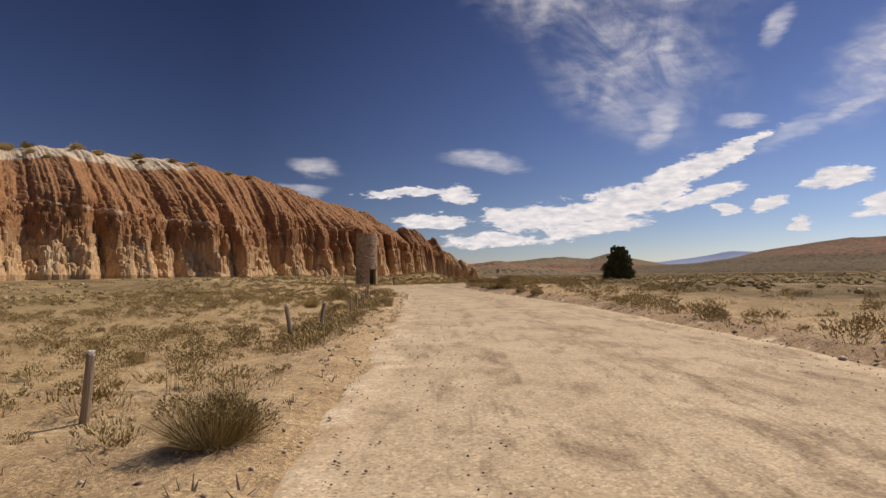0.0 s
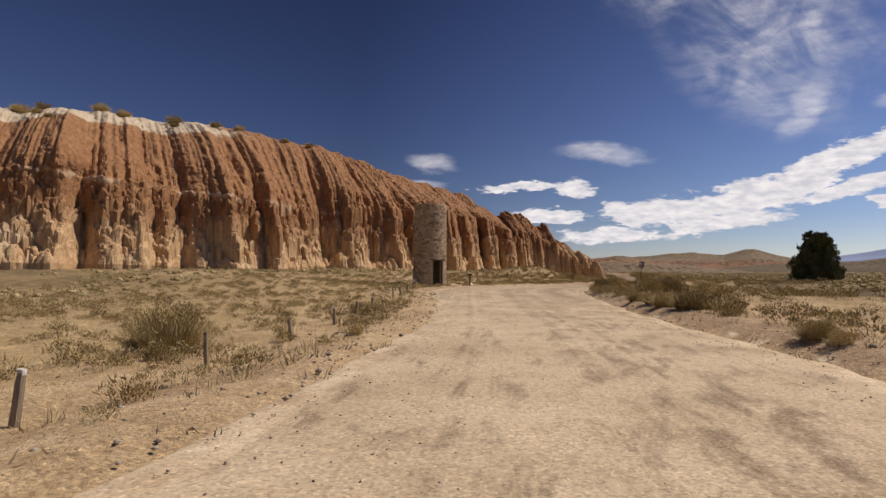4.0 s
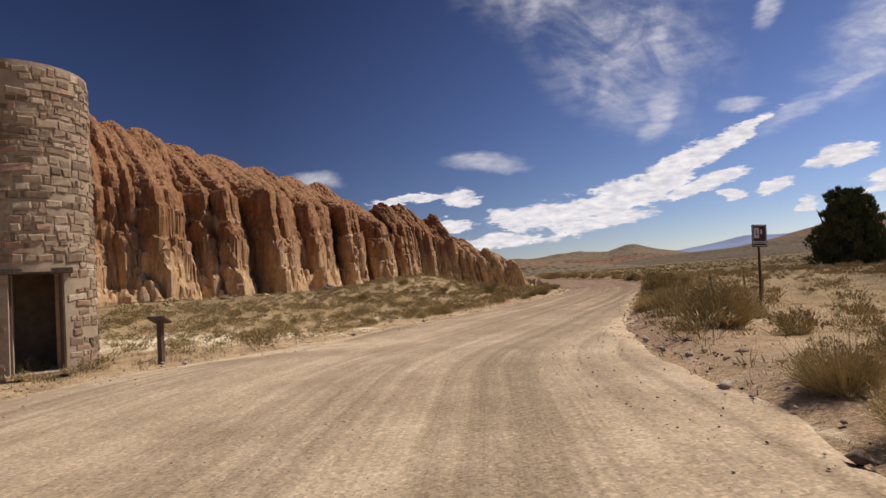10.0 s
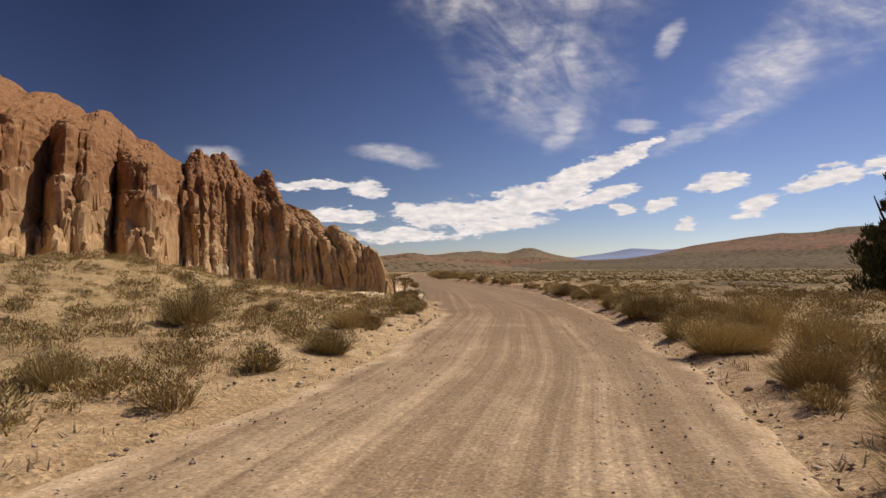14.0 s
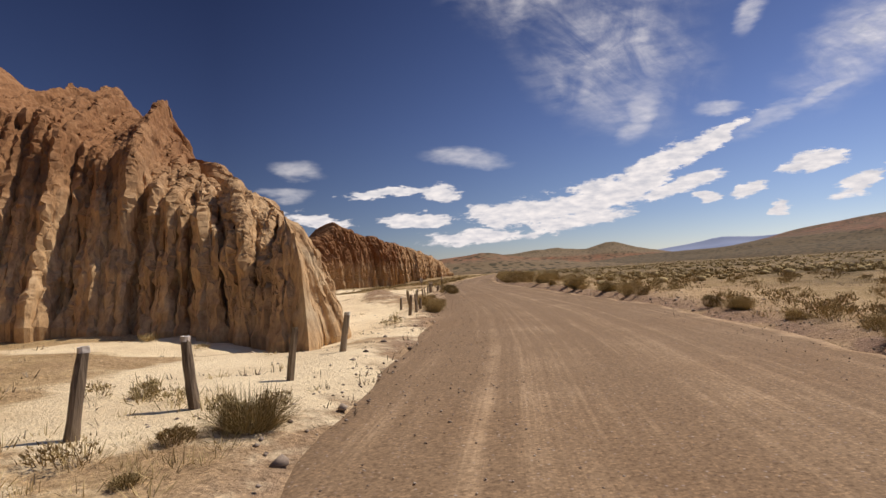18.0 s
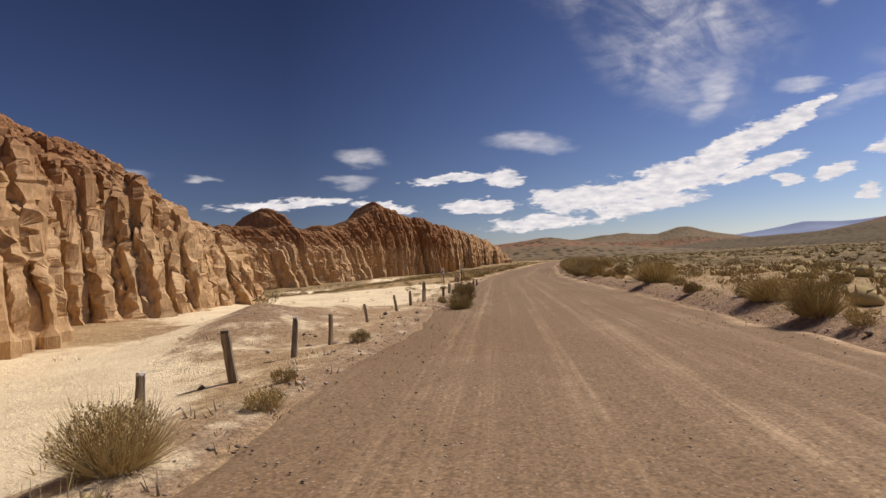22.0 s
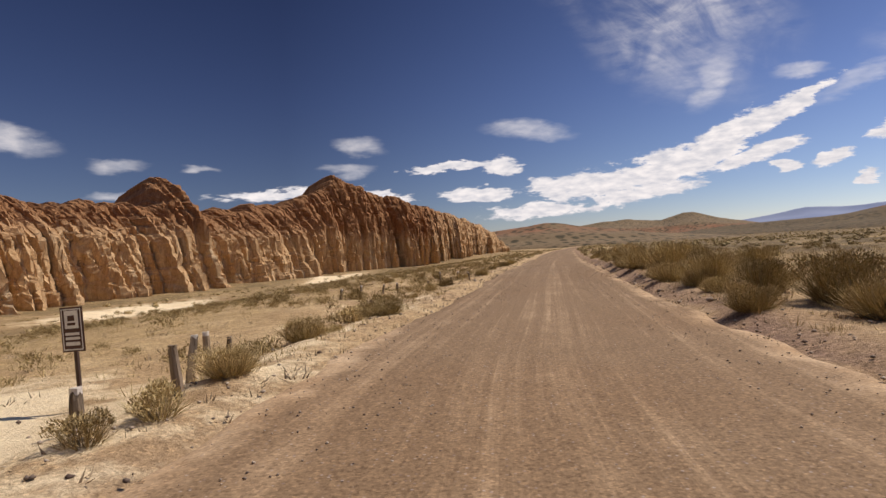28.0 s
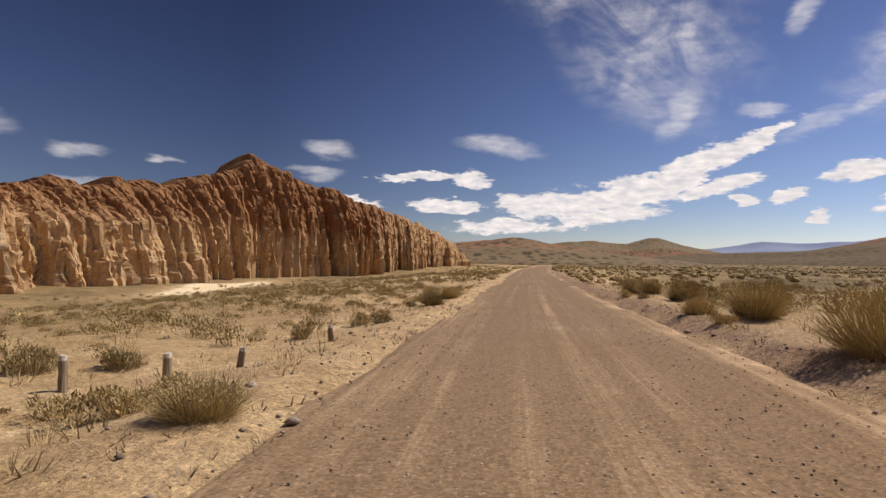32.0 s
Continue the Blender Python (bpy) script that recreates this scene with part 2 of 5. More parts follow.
def road_material():
    """Graded gravel: grey-brown, wheel tracks along it, pale dust between, loose stones. UV: metres across and along."""
    m, n = material("gravel_road")
    uv = n.add("ShaderNodeUVMap").outputs[0]
    p = place_of(n)
    sep = n.add("ShaderNodeSeparateXYZ", i0=uv)
    wander = n.math("MULTIPLY", n.math("SUBTRACT", n.noise(n.scaled(uv, 0.10, 0.02, 1), 1.0, 2), 0.5), 0.5)
    across = n.math("ADD", sep.outputs[0], wander)
    line = n.add("ShaderNodeCombineXYZ", i0=n.math("MULTIPLY", across, 1.0), i1=n.math("MULTIPLY", sep.outputs[1], 0.009), i2=0.0).outputs[0]
    tracks = n.noise(line, 3.6, 5, 0.74)
    ruts = n.noise(line, 0.75, 2, 0.5)
    patch, grain = n.noise(p, 0.45, 8, 0.68), n.noise(p, 26.0, 4, 0.8)
    late = n.maprange(sep.outputs[1], 85.0, 125.0)
    dust = n.ramp(patch, [(0.3, (0.42, 0.312, 0.188)), (0.65, (0.57, 0.445, 0.285))])
    grey = n.ramp(grain, [(0.3, (0.185, 0.130, 0.077)), (0.7, (0.345, 0.252, 0.150))])
    t = n.math("ADD", n.math("MULTIPLY", tracks, n.math("ADD", 0.62, n.math("MULTIPLY", late, 0.20))), n.math("MULTIPLY", ruts, 0.50))
    t = n.math("SUBTRACT", t, n.math("MULTIPLY", late, 0.10))
    crust = n.noise(n.scaled(p, 1.0, 0.40, 1.0), 1.7, 8, 0.72, 0.6)
    t = n.math("ADD", t, n.math("MULTIPLY", n.maprange(sep.outputs[1], 50.0, 66.0, 1.0, 0.15), n.math("ADD", 0.10, n.math("MULTIPLY", n.math("SUBTRACT", crust, 0.5), 1.5))))
    amount = n.math("ADD", t, n.math("MULTIPLY", n.math("SUBTRACT", patch, 0.5), 0.28))
    amount = n.math("SUBTRACT", amount, n.math("MULTIPLY", late, 0.16))
    c = n.mix(n.maprange(amount, 0.36, 0.72, 0.0, 1.0, True), grey, dust)
    c = n.mix(1.0, c, n.ramp(grain, [(0.28, (0.85, 0.84, 0.82)), (0.5, (1.0, 1.0, 1.0)), (0.72, (1.1, 1.1, 1.09))]), "MULTIPLY")
    edge = n.add("ShaderNodeAttribute", {"attribute_name": "pale"}).outputs["Fac"]
    c = n.mix(n.maprange(n.math("ADD", edge, n.math("SUBTRACT", patch, 0.5)), 0.4, 0.7, 0.0, 1.0, True), c,
              n.ramp(n.noise(p, 1.2, 5, 0.65), [(0.35, (0.46, 0.33, 0.19)), (0.65, (0.66, 0.53, 0.35))]))
    purple = n.math("MULTIPLY", n.maprange(n.noise(p, 0.16, 4), 0.48, 0.62), late)
    c = n.mix(n.math("MULTIPLY", late, 0.9), c, n.mix(1.0, c, (0.86, 0.78, 0.735), "MULTIPLY"))
    c = n.mix(n.math("MULTIPLY", purple, 0.30), c, n.mix(1.0, c, (0.86, 0.76, 0.66), "MULTIPLY"))
    speck = n.add("ShaderNodeTexVoronoi", Vector=p, Scale=34.0)
    c = n.mix(1.0, c, n.ramp(n.add("ShaderNodeSeparateColor", i0=speck.outputs[1]).outputs[0], [(0.0, (0.70, 0.68, 0.66)), (0.35, (0.95, 0.95, 0.95)), (0.8, (1.04, 1.04, 1.03)), (1.0, (1.32, 1.31, 1.28))]), "MULTIPLY")
    stones = n.add("ShaderNodeTexVoronoi", Vector=p, Scale=17.0)
    pick = n.math("MULTIPLY", n.maprange(stones.outputs[0], 0.16, 0.26, 1.0, 0.0), n.maprange(n.add("ShaderNodeSeparateColor", i0=stones.outputs[1]).outputs[0], 0.55, 0.75))
    c = n.mix(n.math("MULTIPLY", pick, 0.6), c, n.mix(n.add("ShaderNodeSeparateColor", i0=stones.outputs[1]).outputs[1], (0.16, 0.10, 0.085), (0.50, 0.43, 0.36)))
    h = n.math("ADD", n.math("MULTIPLY", tracks, 0.55), n.math("ADD", n.math("MULTIPLY", grain, 0.16), n.math("ADD", n.math("MULTIPLY", pick, 0.12), n.math("MULTIPLY", patch, 0.15))))
    return finish(m, n, c, 0.95, h, 0.40, 0.04)


def cliff_material():
    """Bentonite clay: buff below, rust red above, level beds, vertical wash streaks, pale grey cap."""
    m, n = material("badland_clay")
    p = place_of(n)
    sep = n.add("ShaderNodeSeparateXYZ", i0=p)
    z = sep.outputs[2]
    warp = n.math("MULTIPLY", n.math("SUBTRACT", n.noise(p, 0.12, 4), 0.5), 5.0)
    level = n.math("ADD", n.math("ADD", z, warp), n.math("MULTIPLY", sep.outputs[0], 0.04))
    streak = n.noise(n.scaled(p, 1.0, 1.0, 0.22), 1.4, 6, 0.68)
    fine = n.noise(n.scaled(p, 1.0, 1.0, 0.45), 4.5, 6, 0.76)
    blotch = n.noise(p, 0.30, 5, 0.6)
    buff = n.ramp(streak, [(0.25, (0.33, 0.195, 0.092)), (0.5, (0.51, 0.335, 0.172)), (0.75, (0.66, 0.48, 0.28))])
    rust = n.ramp(streak, [(0.25, (0.17, 0.078, 0.033)), (0.5, (0.29, 0.145, 0.062)), (0.75, (0.42, 0.24, 0.118))])
    c = n.mix(n.math("MULTIPLY", n.maprange(level, 2.2, 7.5, 0.0, 1.0, True), n.maprange(sep.outputs[0], -1.0, 5.5, 1.0, 0.1)), buff, rust)
    green = n.math("MULTIPLY", n.maprange(blotch, 0.56, 0.68), n.maprange(level, 2.0, 6.0, 1.0, 0.0))
    c = n.mix(n.math("MULTIPLY", green, 0.45), c, (0.50, 0.46, 0.33))
    # thin hard beds
    beds = n.noise(n.add("ShaderNodeCombineXYZ", i0=0.0, i1=0.0, i2=level).outputs[0], 1.1, 4, 0.7)
    c = n.mix(n.maprange(beds, 0.58, 0.68, 0.0, 0.35), c, n.mix(1.0, c, (0.80, 0.72, 0.68), "MULTIPLY"))
    cap = n.add("ShaderNodeAttribute", {"attribute_name": "cap"}).outputs["Fac"]
    capmask = n.maprange(n.math("ADD", cap, n.math("MULTIPLY", n.math("SUBTRACT", blotch, 0.5), 0.8)), 0.45, 0.62, 0.0, 1.0, True)
    c = n.mix(capmask, c, n.ramp(n.noise(p, 0.8, 5), [(0.3, (0.42, 0.33, 0.22)), (0.7, (0.58, 0.48, 0.34))]))
    c = n.mix(1.0, c, n.ramp(fine, [(0.32, (0.64, 0.60, 0.57)), (0.48, (0.96, 0.95, 0.94)), (0.68, (1.22, 1.22, 1.20))]), "MULTIPLY")
    ledge = n.add("ShaderNodeAttribute", {"attribute_name": "ledge"}).outputs["Fac"]
    c = n.mix(n.math("MULTIPLY", ledge, 0.7), c, (0.58, 0.43, 0.27))
    h = n.math("ADD", n.math("MULTIPLY", fine, 0.38), n.math("ADD", n.math("MULTIPLY", streak, 0.8), n.math("MULTIPLY", beds, 0.35)))
    return finish(m, n, c, 0.95, h, 0.8, 0.18)


EARTH, ROAD, CLAY = earth_material(), road_material(), cliff_material()


# ---- mesh helpers ----
def part(name, bm, mat, parent, label=""):
    me = bpy.data.meshes.new(name)
    bm.to_mesh(me)
    bm.free()
    if mat:
        me.materials.append(mat)
    ob = new(name, me)
    ob.parent = parent
    if label:
        ob["label"] = label
    return ob


def grid_mesh(name, xyz, mat, smooth=True, attrs=None, uv=None):
    """A sheet from an array of rows x columns x 3."""
    r, c = xyz.shape[:2]
    i = np.arange(r * c).reshape(r, c)
    quads = np.stack([i[:-1, :-1], i[:-1, 1:], i[1:, 1:], i[1:, :-1]], -1).reshape(-1, 4)
    me = bpy.data.meshes.new(name)
    me.vertices.add(r * c)
    me.vertices.foreach_set("co", xyz.reshape(-1).astype(np.float32))
    me.loops.add(quads.size)
    me.loops.foreach_set("vertex_index", quads.reshape(-1).astype(np.int32))
    me.polygons.add(len(quads))
    me.polygons.foreach_set("loop_start", (np.arange(len(quads)) * 4).astype(np.int32))
    me.update()
    me.polygons.foreach_set("use_smooth", np.full(len(quads), smooth))
    for k, v in (attrs or {}).items():
        a = me.attributes.new(k, "FLOAT", "POINT")
        a.data.foreach_set("value", v.reshape(-1).astype(np.float32))
    if uv is not None:
        layer = me.uv_layers.new(name="UVMap")
        layer.data.foreach_set("uv", uv.reshape(-1, 2)[quads.reshape(-1)].reshape(-1).astype(np.float32))
    me.materials.append(mat)
    me.validate()
    return new(name, me)


def hash2(ix, iy, seed=0):
    v = np.sin(ix * 127.1 + iy * 311.7 + seed * 74.7) * 43758.5453
    return v - np.floor(v)


def vnoise(x, y, seed=0):
    """Smooth value noise, 0 to 1, for arrays."""
    x, y = np.broadcast_arrays(np.asarray(x, float), np.asarray(y, float))
    ix, iy = np.floor(x), np.floor(y)
    fx, fy = x - ix, y - iy
    fx, fy = fx * fx * (3 - 2 * fx), fy * fy * (3 - 2 * fy)
    a, b = hash2(ix, iy, seed), hash2(ix + 1, iy, seed)
    c, d = hash2(ix, iy + 1, seed), hash2(ix + 1, iy + 1, seed)
    return (a * (1 - fx) + b * fx) * (1 - fy) + (c * (1 - fx) + d * fx) * fy


def grad_noise(x, y, seed=0):
    """Gradient noise, about -0.7 to 0.7, for arrays."""
    x, y = np.broadcast_arrays(np.asarray(x, float), np.asarray(y, float))
    ix, iy = np.floor(x), np.floor(y)
    fx, fy = x - ix, y - iy
    ux, uy = fx**3 * (fx * (fx * 6 - 15) + 10), fy**3 * (fy * (fy * 6 - 15) + 10)

    def corner(a, b):
        ang = 6.2832 * hash2(ix + a, iy + b, seed)
        return np.cos(ang) * (fx - a) + np.sin(ang) * (fy - b)

    top = corner(0, 0) * (1 - ux) + corner(1, 0) * ux
    low = corner(0, 1) * (1 - ux) + corner(1, 1) * ux
    return top * (1 - uy) + low * uy


def fbm(x, y, seed=0, octaves=4):
    out, amp, tot = 0.0, 1.0, 0.0
    for k in range(octaves):
        out = out + amp * vnoise(x * 2**k + 17.3 * k, y * 2**k - 9.1 * k, seed + k)
        tot += amp
        amp *= 0.5
    return out / tot


def smooth(a, b, v):
    t = np.clip((v - a) / (b - a), 0, 1)
    return t * t * (3 - 2 * t)


# ---- plan: the road's edges by distance along the valley ----
ROAD_Y = np.array([-60, -20, 0, 5, 16, 31, 48, 56, 65, 74, 83, 88, 94, 100, 105, 110, 122, 142, 152, 174, 200, 212, 230, 250, 277, 330, 420, 560])
ROAD_L = np.array([-4, -1.5, -1.1, -1.1, -1.4, -2.0, -2.7, -4.0, -6.0, -8.2, -8.0, -4.3, -1.4, 2.0, 3.9, 6.3, 9.6, 11.4, 12.1, 13.0, 13.6, 15.2, 17.0, 19.6, 23.0, 30.0, 46.0, 70.0])
ROAD_R = np.array([3, 5.8, 6.5, 7.0, 7.6, 7.2, 4.6, 3.5, 2.9, 2.5, 3.3, 4.4, 6.2, 8.4, 10.0, 12.0, 15.6, 19.4, 20.4, 20.2, 20.2, 20.9, 22.9, 24.6, 28.0, 35.0, 51.0, 75.0])


def road_edges(y):
    from_l = np.interp(y, ROAD_Y, ROAD_L)
    from_r = np.interp(y, ROAD_Y, ROAD_R)
    return from_l, from_r


def ground_z(x, y):
    """Height of the open ground."""
    x, y = np.broadcast_arrays(np.asarray(x, float), np.asarray(y, float))
    l, r = road_edges(y)
    out_l, out_r = np.maximum(l - x, 0), np.maximum(x - r, 0)
    off = np.maximum(out_l, out_r)
    z = smooth(0.2, 6, off) * ((fbm(x * 0.09, y * 0.09, 3) - 0.5) * 0.9) + smooth(0.0, 1.2, off) * (fbm(x * 0.8, y * 0.8, 5, 4) - 0.45) * 0.26
    # low bank beside the road
    z = z + smooth(0.1, 0.7, out_r) * (0.10 + 0.22 * vnoise(y * 0.05, 3.0, 8)) + smooth(0.1, 0.9, out_l) * 0.06
    # apron and mound before the cliff
    z = z + 1.0 * smooth(6, 26, out_l) * smooth(60, 85, y) * (1 - smooth(128, 142, y))
    z = z + 1.5 * np.exp(-(((x + 3.5) / 6.0) ** 2 + ((y - 124) / 13.0) ** 2)) * smooth(0, 4, out_l)
    # the plain beside the road lies a little lower
    z = z - 0.30 * smooth(0.6, 3.0, out_l) * (1 - smooth(56, 76, y)) - 0.12 * smooth(0.6, 3.0, out_l) * smooth(150, 160, y)
    # the washed flats beyond the fin lie lower still
    z = z - 0.25 * smooth(0.5, 3, out_l) * smooth(140, 150, y) - 2.0 * smooth(4, 30, out_l) * smooth(170, 225, y) * (1 - smooth(330, 380, y))
    z = z + 0.8 * np.exp(-(((x - 8.5) / 3.0) ** 2 + ((y - 170) / 5.0) ** 2)) * smooth(0.5, 3, out_l) * (0.5 + fbm(x * 0.6, y * 0.6, 9))
    # the tower stands a little below the road
    z = z - 0.34 * np.exp(-(((x + 11.0) / 5.0) ** 2 + ((y - 86) / 7.0) ** 2)) * smooth(0.2, 2.5, out_l)
    # the plain climbs gently to the right and away
    z = z + np.maximum(x - r - 12, 0) ** 1.1 * 0.008 * smooth(-40, 60, y)
    z = z + np.clip((y - 420) / 900, 0, 1.5) * 3.0
    far = np.hypot(x, y)
    return np.where(far > 2500, z * 0.6, z)


def stretch(lo, hi, step, ends, growth):
    """Coordinates, even between lo and hi and ever wider towards the ends."""
    mid = list(np.arange(lo, hi + 1e-6, step))
    d, v = step, mid[-1]
    while v < ends[1]:
        d *= growth
        v += d
        mid.append(v)
    d, v, low = step, mid[0], []
    while v > ends[0]:
        d *= growth
        v -= d
        low.append(v)
    return np.array(low[::-1] + mid)


gx, gy = stretch(-12, 28, 0.5, (-4600, 4600), 1.09), stretch(-6, 245, 0.65, (-900, 4800), 1.07)
GX, GY = np.meshgrid(gx, gy)
GZ = ground_z(GX, GY)
l_edge, r_edge = road_edges(GY)
off = np.maximum(np.maximum(l_edge - GX, GX - r_edge), 0)
GZ = GZ - 0.06 * (1 - smooth(0.0, 0.5, off))


def blob(x, y, cx, cy, rx, ry):
    return np.exp(-(((x - cx) / rx) ** 2 + ((y - cy) / ry) ** 2))


pale = np.maximum.reduce([
    blob(GX, GY, 8.5, 153, 3.4, 8.0), 1.1 * blob(GX, GY, 7.6, 158, 3.6, 9.0), 1.1 * blob(GX, GY, 5.5, 184, 7.0, 12.0), 1.2 * blob(GX, GY, 4.8, 164, 3.4, 8.0), blob(GX, GY, 5.0, 146.0, 9, 2.6), blob(GX, GY, 5.0, 184, 9.0, 9.0), blob(GX, GY, 8.0, 197, 5, 8), blob(GX, GY, -6, 190, 8, 8),
    0.85 * blob(GX, GY, -14, 240, 5, 14), 0.8 * blob(GX, GY, 12.0, 212, 2.6, 12), 0.75 * blob(GX, GY, 13.5, 225, 2.0, 8), 0.7 * blob(GX, GY, -9, 92, 9, 3.0), 0.7 * blob(GX, GY, -3, 98, 4, 2.0),
    0.9 * blob(GX, GY, -10, 290, 4, 20), 0.40 * (GX < l_edge) * smooth(136, 146, GY) * smooth(16, 5, off), 0.9 * blob(GX, GY, 12.2, 222, 2.2, 14), 1.1 * blob(GX, GY, 12.6, 211, 3.4, 14), 0.85 * blob(GX, GY, 8.6, 139.5, 3.2, 6), 0.42 * smooth(1.3, 0.2, off) * (GX > r_edge) * (1 - smooth(125, 140, GY)), 0.30 * smooth(1.6, 0.2, off) * (GX < l_edge) * (GY < 120)])
pale = pale * (1 - 0.55 * smooth(196, 206, GY) * smooth(-6, 2, GX))
red = smooth(1.6, 0.3, off) * (GX > r_edge) * smooth(95, 130, GY) * 0.9 + smooth(1.6, 0.2, off) * (GX < l_edge) * smooth(125, 140, GY) * (1 - smooth(190, 205, GY)) * 0.8
red = np.maximum(red, 0.9 * blob(GX, GY, 8.3, 169.5, 3.0, 5.0))
red = np.maximum(red, smooth(3.0, 0.5, off) * (GX > r_edge) * 0.45)
dry = 0.8 * smooth(1.5, 8, off) * (0.75 + 0.25 * smooth(20, 60, off)) * (1 - np.clip(pale * 1.6, 0, 1))
sage_far = np.where(GX > r_edge, smooth(2, 18, off), smooth(8, 30, off) * 0.8) * (1 - np.clip(pale * 1.6, 0, 1))
ground = grid_mesh("ground", np.stack([GX, GY, GZ], -1), EARTH, attrs={"pale": pale, "red": red, "dry": dry, "sage": sage_far})
tagged(ground, "buff desert soil with dry grass and pale mud", "ground", kind="structure")

# The road: a crowned ribbon with ragged sides
ry = np.concatenate([np.arange(-60, 260, 0.5), np.arange(260, 560, 4.0)])
rl, rr = road_edges(ry)
kern = np.ones(9) / 9
rl, rr = (np.convolve(np.pad(e, 4, mode="edge"), kern, "valid") for e in (rl, rr))
mid_line = (rl + rr) / 2
rl, rr = rl - 0.5 + 0.8 * (fbm(ry * 0.5, 1.0, 21) - 0.5), rr + 0.5 + 0.8 * (fbm(ry * 0.5, 5.0, 22) - 0.5)
k = np.linspace(0, 1, 41)
RX = rl[:, None] + (rr - rl)[:, None] * k
RY = np.repeat(ry[:, None], len(k), 1)
side = np.minimum(k, 1 - k) * (rr - rl)[:, None]
RZ = 0.03 * smooth(0, 3, side) + 0.02 * (fbm(RX * 0.8, RY * 0.12, 31, 3) - 0.5) - 0.10 * smooth(0.55, 0.0, side)
RZ = np.where((k == 0) | (k == 1), -0.22, RZ)
rpale = smooth(1.5, 0.35, side) * np.where(k < 0.5, 0.70, 0.62) * (1 - 0.75 * smooth(125, 140, RY) * (k < 0.5)) + 0.30 * (1 - smooth(40, 75, RY)) * vnoise(RX * 0.3, RY * 0.15, 40) + 0.7 * blob(RX, RY, -5, 87, 8, 2.2)
rpale = rpale + 0.8 * blob(RX, RY, 12.8, 205, 1.6, 12)
road = grid_mesh("road", np.stack([RX, RY, RZ], -1), ROAD, attrs={"pale": rpale}, uv=np.stack([RX - mid_line[:, None], RY], -1))
tagged(road, "graded grey-brown gravel road with wheel tracks", "road", kind="structure")


# ---- the badland cliffs ----
def cliff_line(stations, soft, step):
    """Foot and crest of a scarp, evenly spaced along the foot and smoothed."""
    st = np.array(stations, float)
    arc = np.r_[0, np.cumsum(np.hypot(*np.diff(st[:, :2], axis=0).T))]
    u = np.linspace(0, arc[-1], int(arc[-1] / step) + 1)
    plain_ = np.stack([np.interp(u, arc, st[:, c]) for c in range(6)], 1)
    cols = plain_
    half = max(1, int(soft / step))
    ker = np.hanning(2 * half + 3)[1:-1]
    ker /= ker.sum()
    cols = np.stack([np.convolve(np.pad(c, half, mode="edge"), ker, "valid") for c in cols.T], 1)
    for end, away in ((0, u), (-1, u[-1] - u)):
        cols = cols + (plain_[end] - cols[end]) * (1 - smooth(0, 2 * soft, away))[:, None]
    return u, cols[:, :3], cols[:, 3:]


def ribs(along, depth, width, seed, q, drift=0.5):
    """Upright ribs of uneven width and boldness with narrow gullies between: 0 in the gully."""
    ph = along / width + 1.3 * fbm(along / width * 0.33, 1.7, seed, 2) + drift * (fbm(along / width * 0.6, depth / width * 0.6, seed + 3, 3) - 0.5)
    n = np.floor(ph)
    skew = 0.5 + 0.25 * (hash2(n, 3.0, seed) - 0.5)
    f = ph - n
    f = np.where(f < skew, f / skew * 0.5, 0.5 + (f - skew) / (1 - skew) * 0.5)
    return (1 - np.abs(2 * f - 1) ** q) * (0.40 + 0.85 * hash2(n, 2.0, seed))


def columns(x, y, width, seed, deep=0.8):
    """Clay columns crowded together: distance from each one's axis, its own random share, and its depth in the wall. x: along the wall, y: into it."""
    wx, wy = x / width, y * deep / width
    wx, wy = wx + 0.35 * vnoise(wx * 1.9, wy * 1.9, seed + 7), wy + 0.35 * vnoise(wx * 1.9 + 9, wy * 1.9, seed + 8)
    ix, iy = np.floor(wx), np.floor(wy)
    near, cell, back_ = np.full(x.shape, 9.0), np.zeros(x.shape), np.zeros(x.shape)
    for a in (-1, 0, 1):
        for b in (-1, 0, 1):
            cy = iy + b + hash2(ix + a, iy + b, seed + 1)
            r = np.hypot(ix + a + hash2(ix + a, iy + b, seed) - wx, cy - wy)
            closer = r < near
            near, cell, back_ = np.where(closer, r, near), np.where(closer, hash2(ix + a, iy + b, seed + 2), cell), np.where(closer, cy, back_)
    return near, cell, (back_ - 0.17) * width / deep


def stacked(x, s, h, height_at, wide, seed, uneven=0.9, deep=0.8, lift=0.55):
    """How far the stacked columns of two sizes rise over the plain slope: each has a nearly level, pointed top and upright sides."""
    n1, c1, s1 = columns(x, s, wide, seed, deep)
    n2, c2, s2 = columns(x, s, wide * 0.4, seed + 5, deep)
    tops = 0.15 * h + 0.40 * height_at(s1) + 0.45 * height_at(s2)
    return tops - h + wide * math.sqrt(0.8 / deep) * (uneven * (c1 - 0.5) + 0.5 * uneven * (c2 - 0.5) - 0.8 * n1**1.3 - 0.45 * n2**1.3 + lift)


def crags(a, b, seed):
    """A net of sharp crests, about -0.5 to 1."""
    return 1 - 2.4 * np.abs(grad_noise(a + 0.5 * vnoise(a * 1.7, b * 1.7, seed + 1), b, seed))


def rise(q, knee_q, knee_z, power=1.0):
    """A steep wall up to the knee, then a slope easing into the crest."""
    k = np.clip((q - knee_q) / (1 - knee_q), 0, 1)
    return np.where(q < knee_q, knee_z * q / knee_q, knee_z + (1 - knee_z) * np.sin(k * np.pi / 2) ** power)


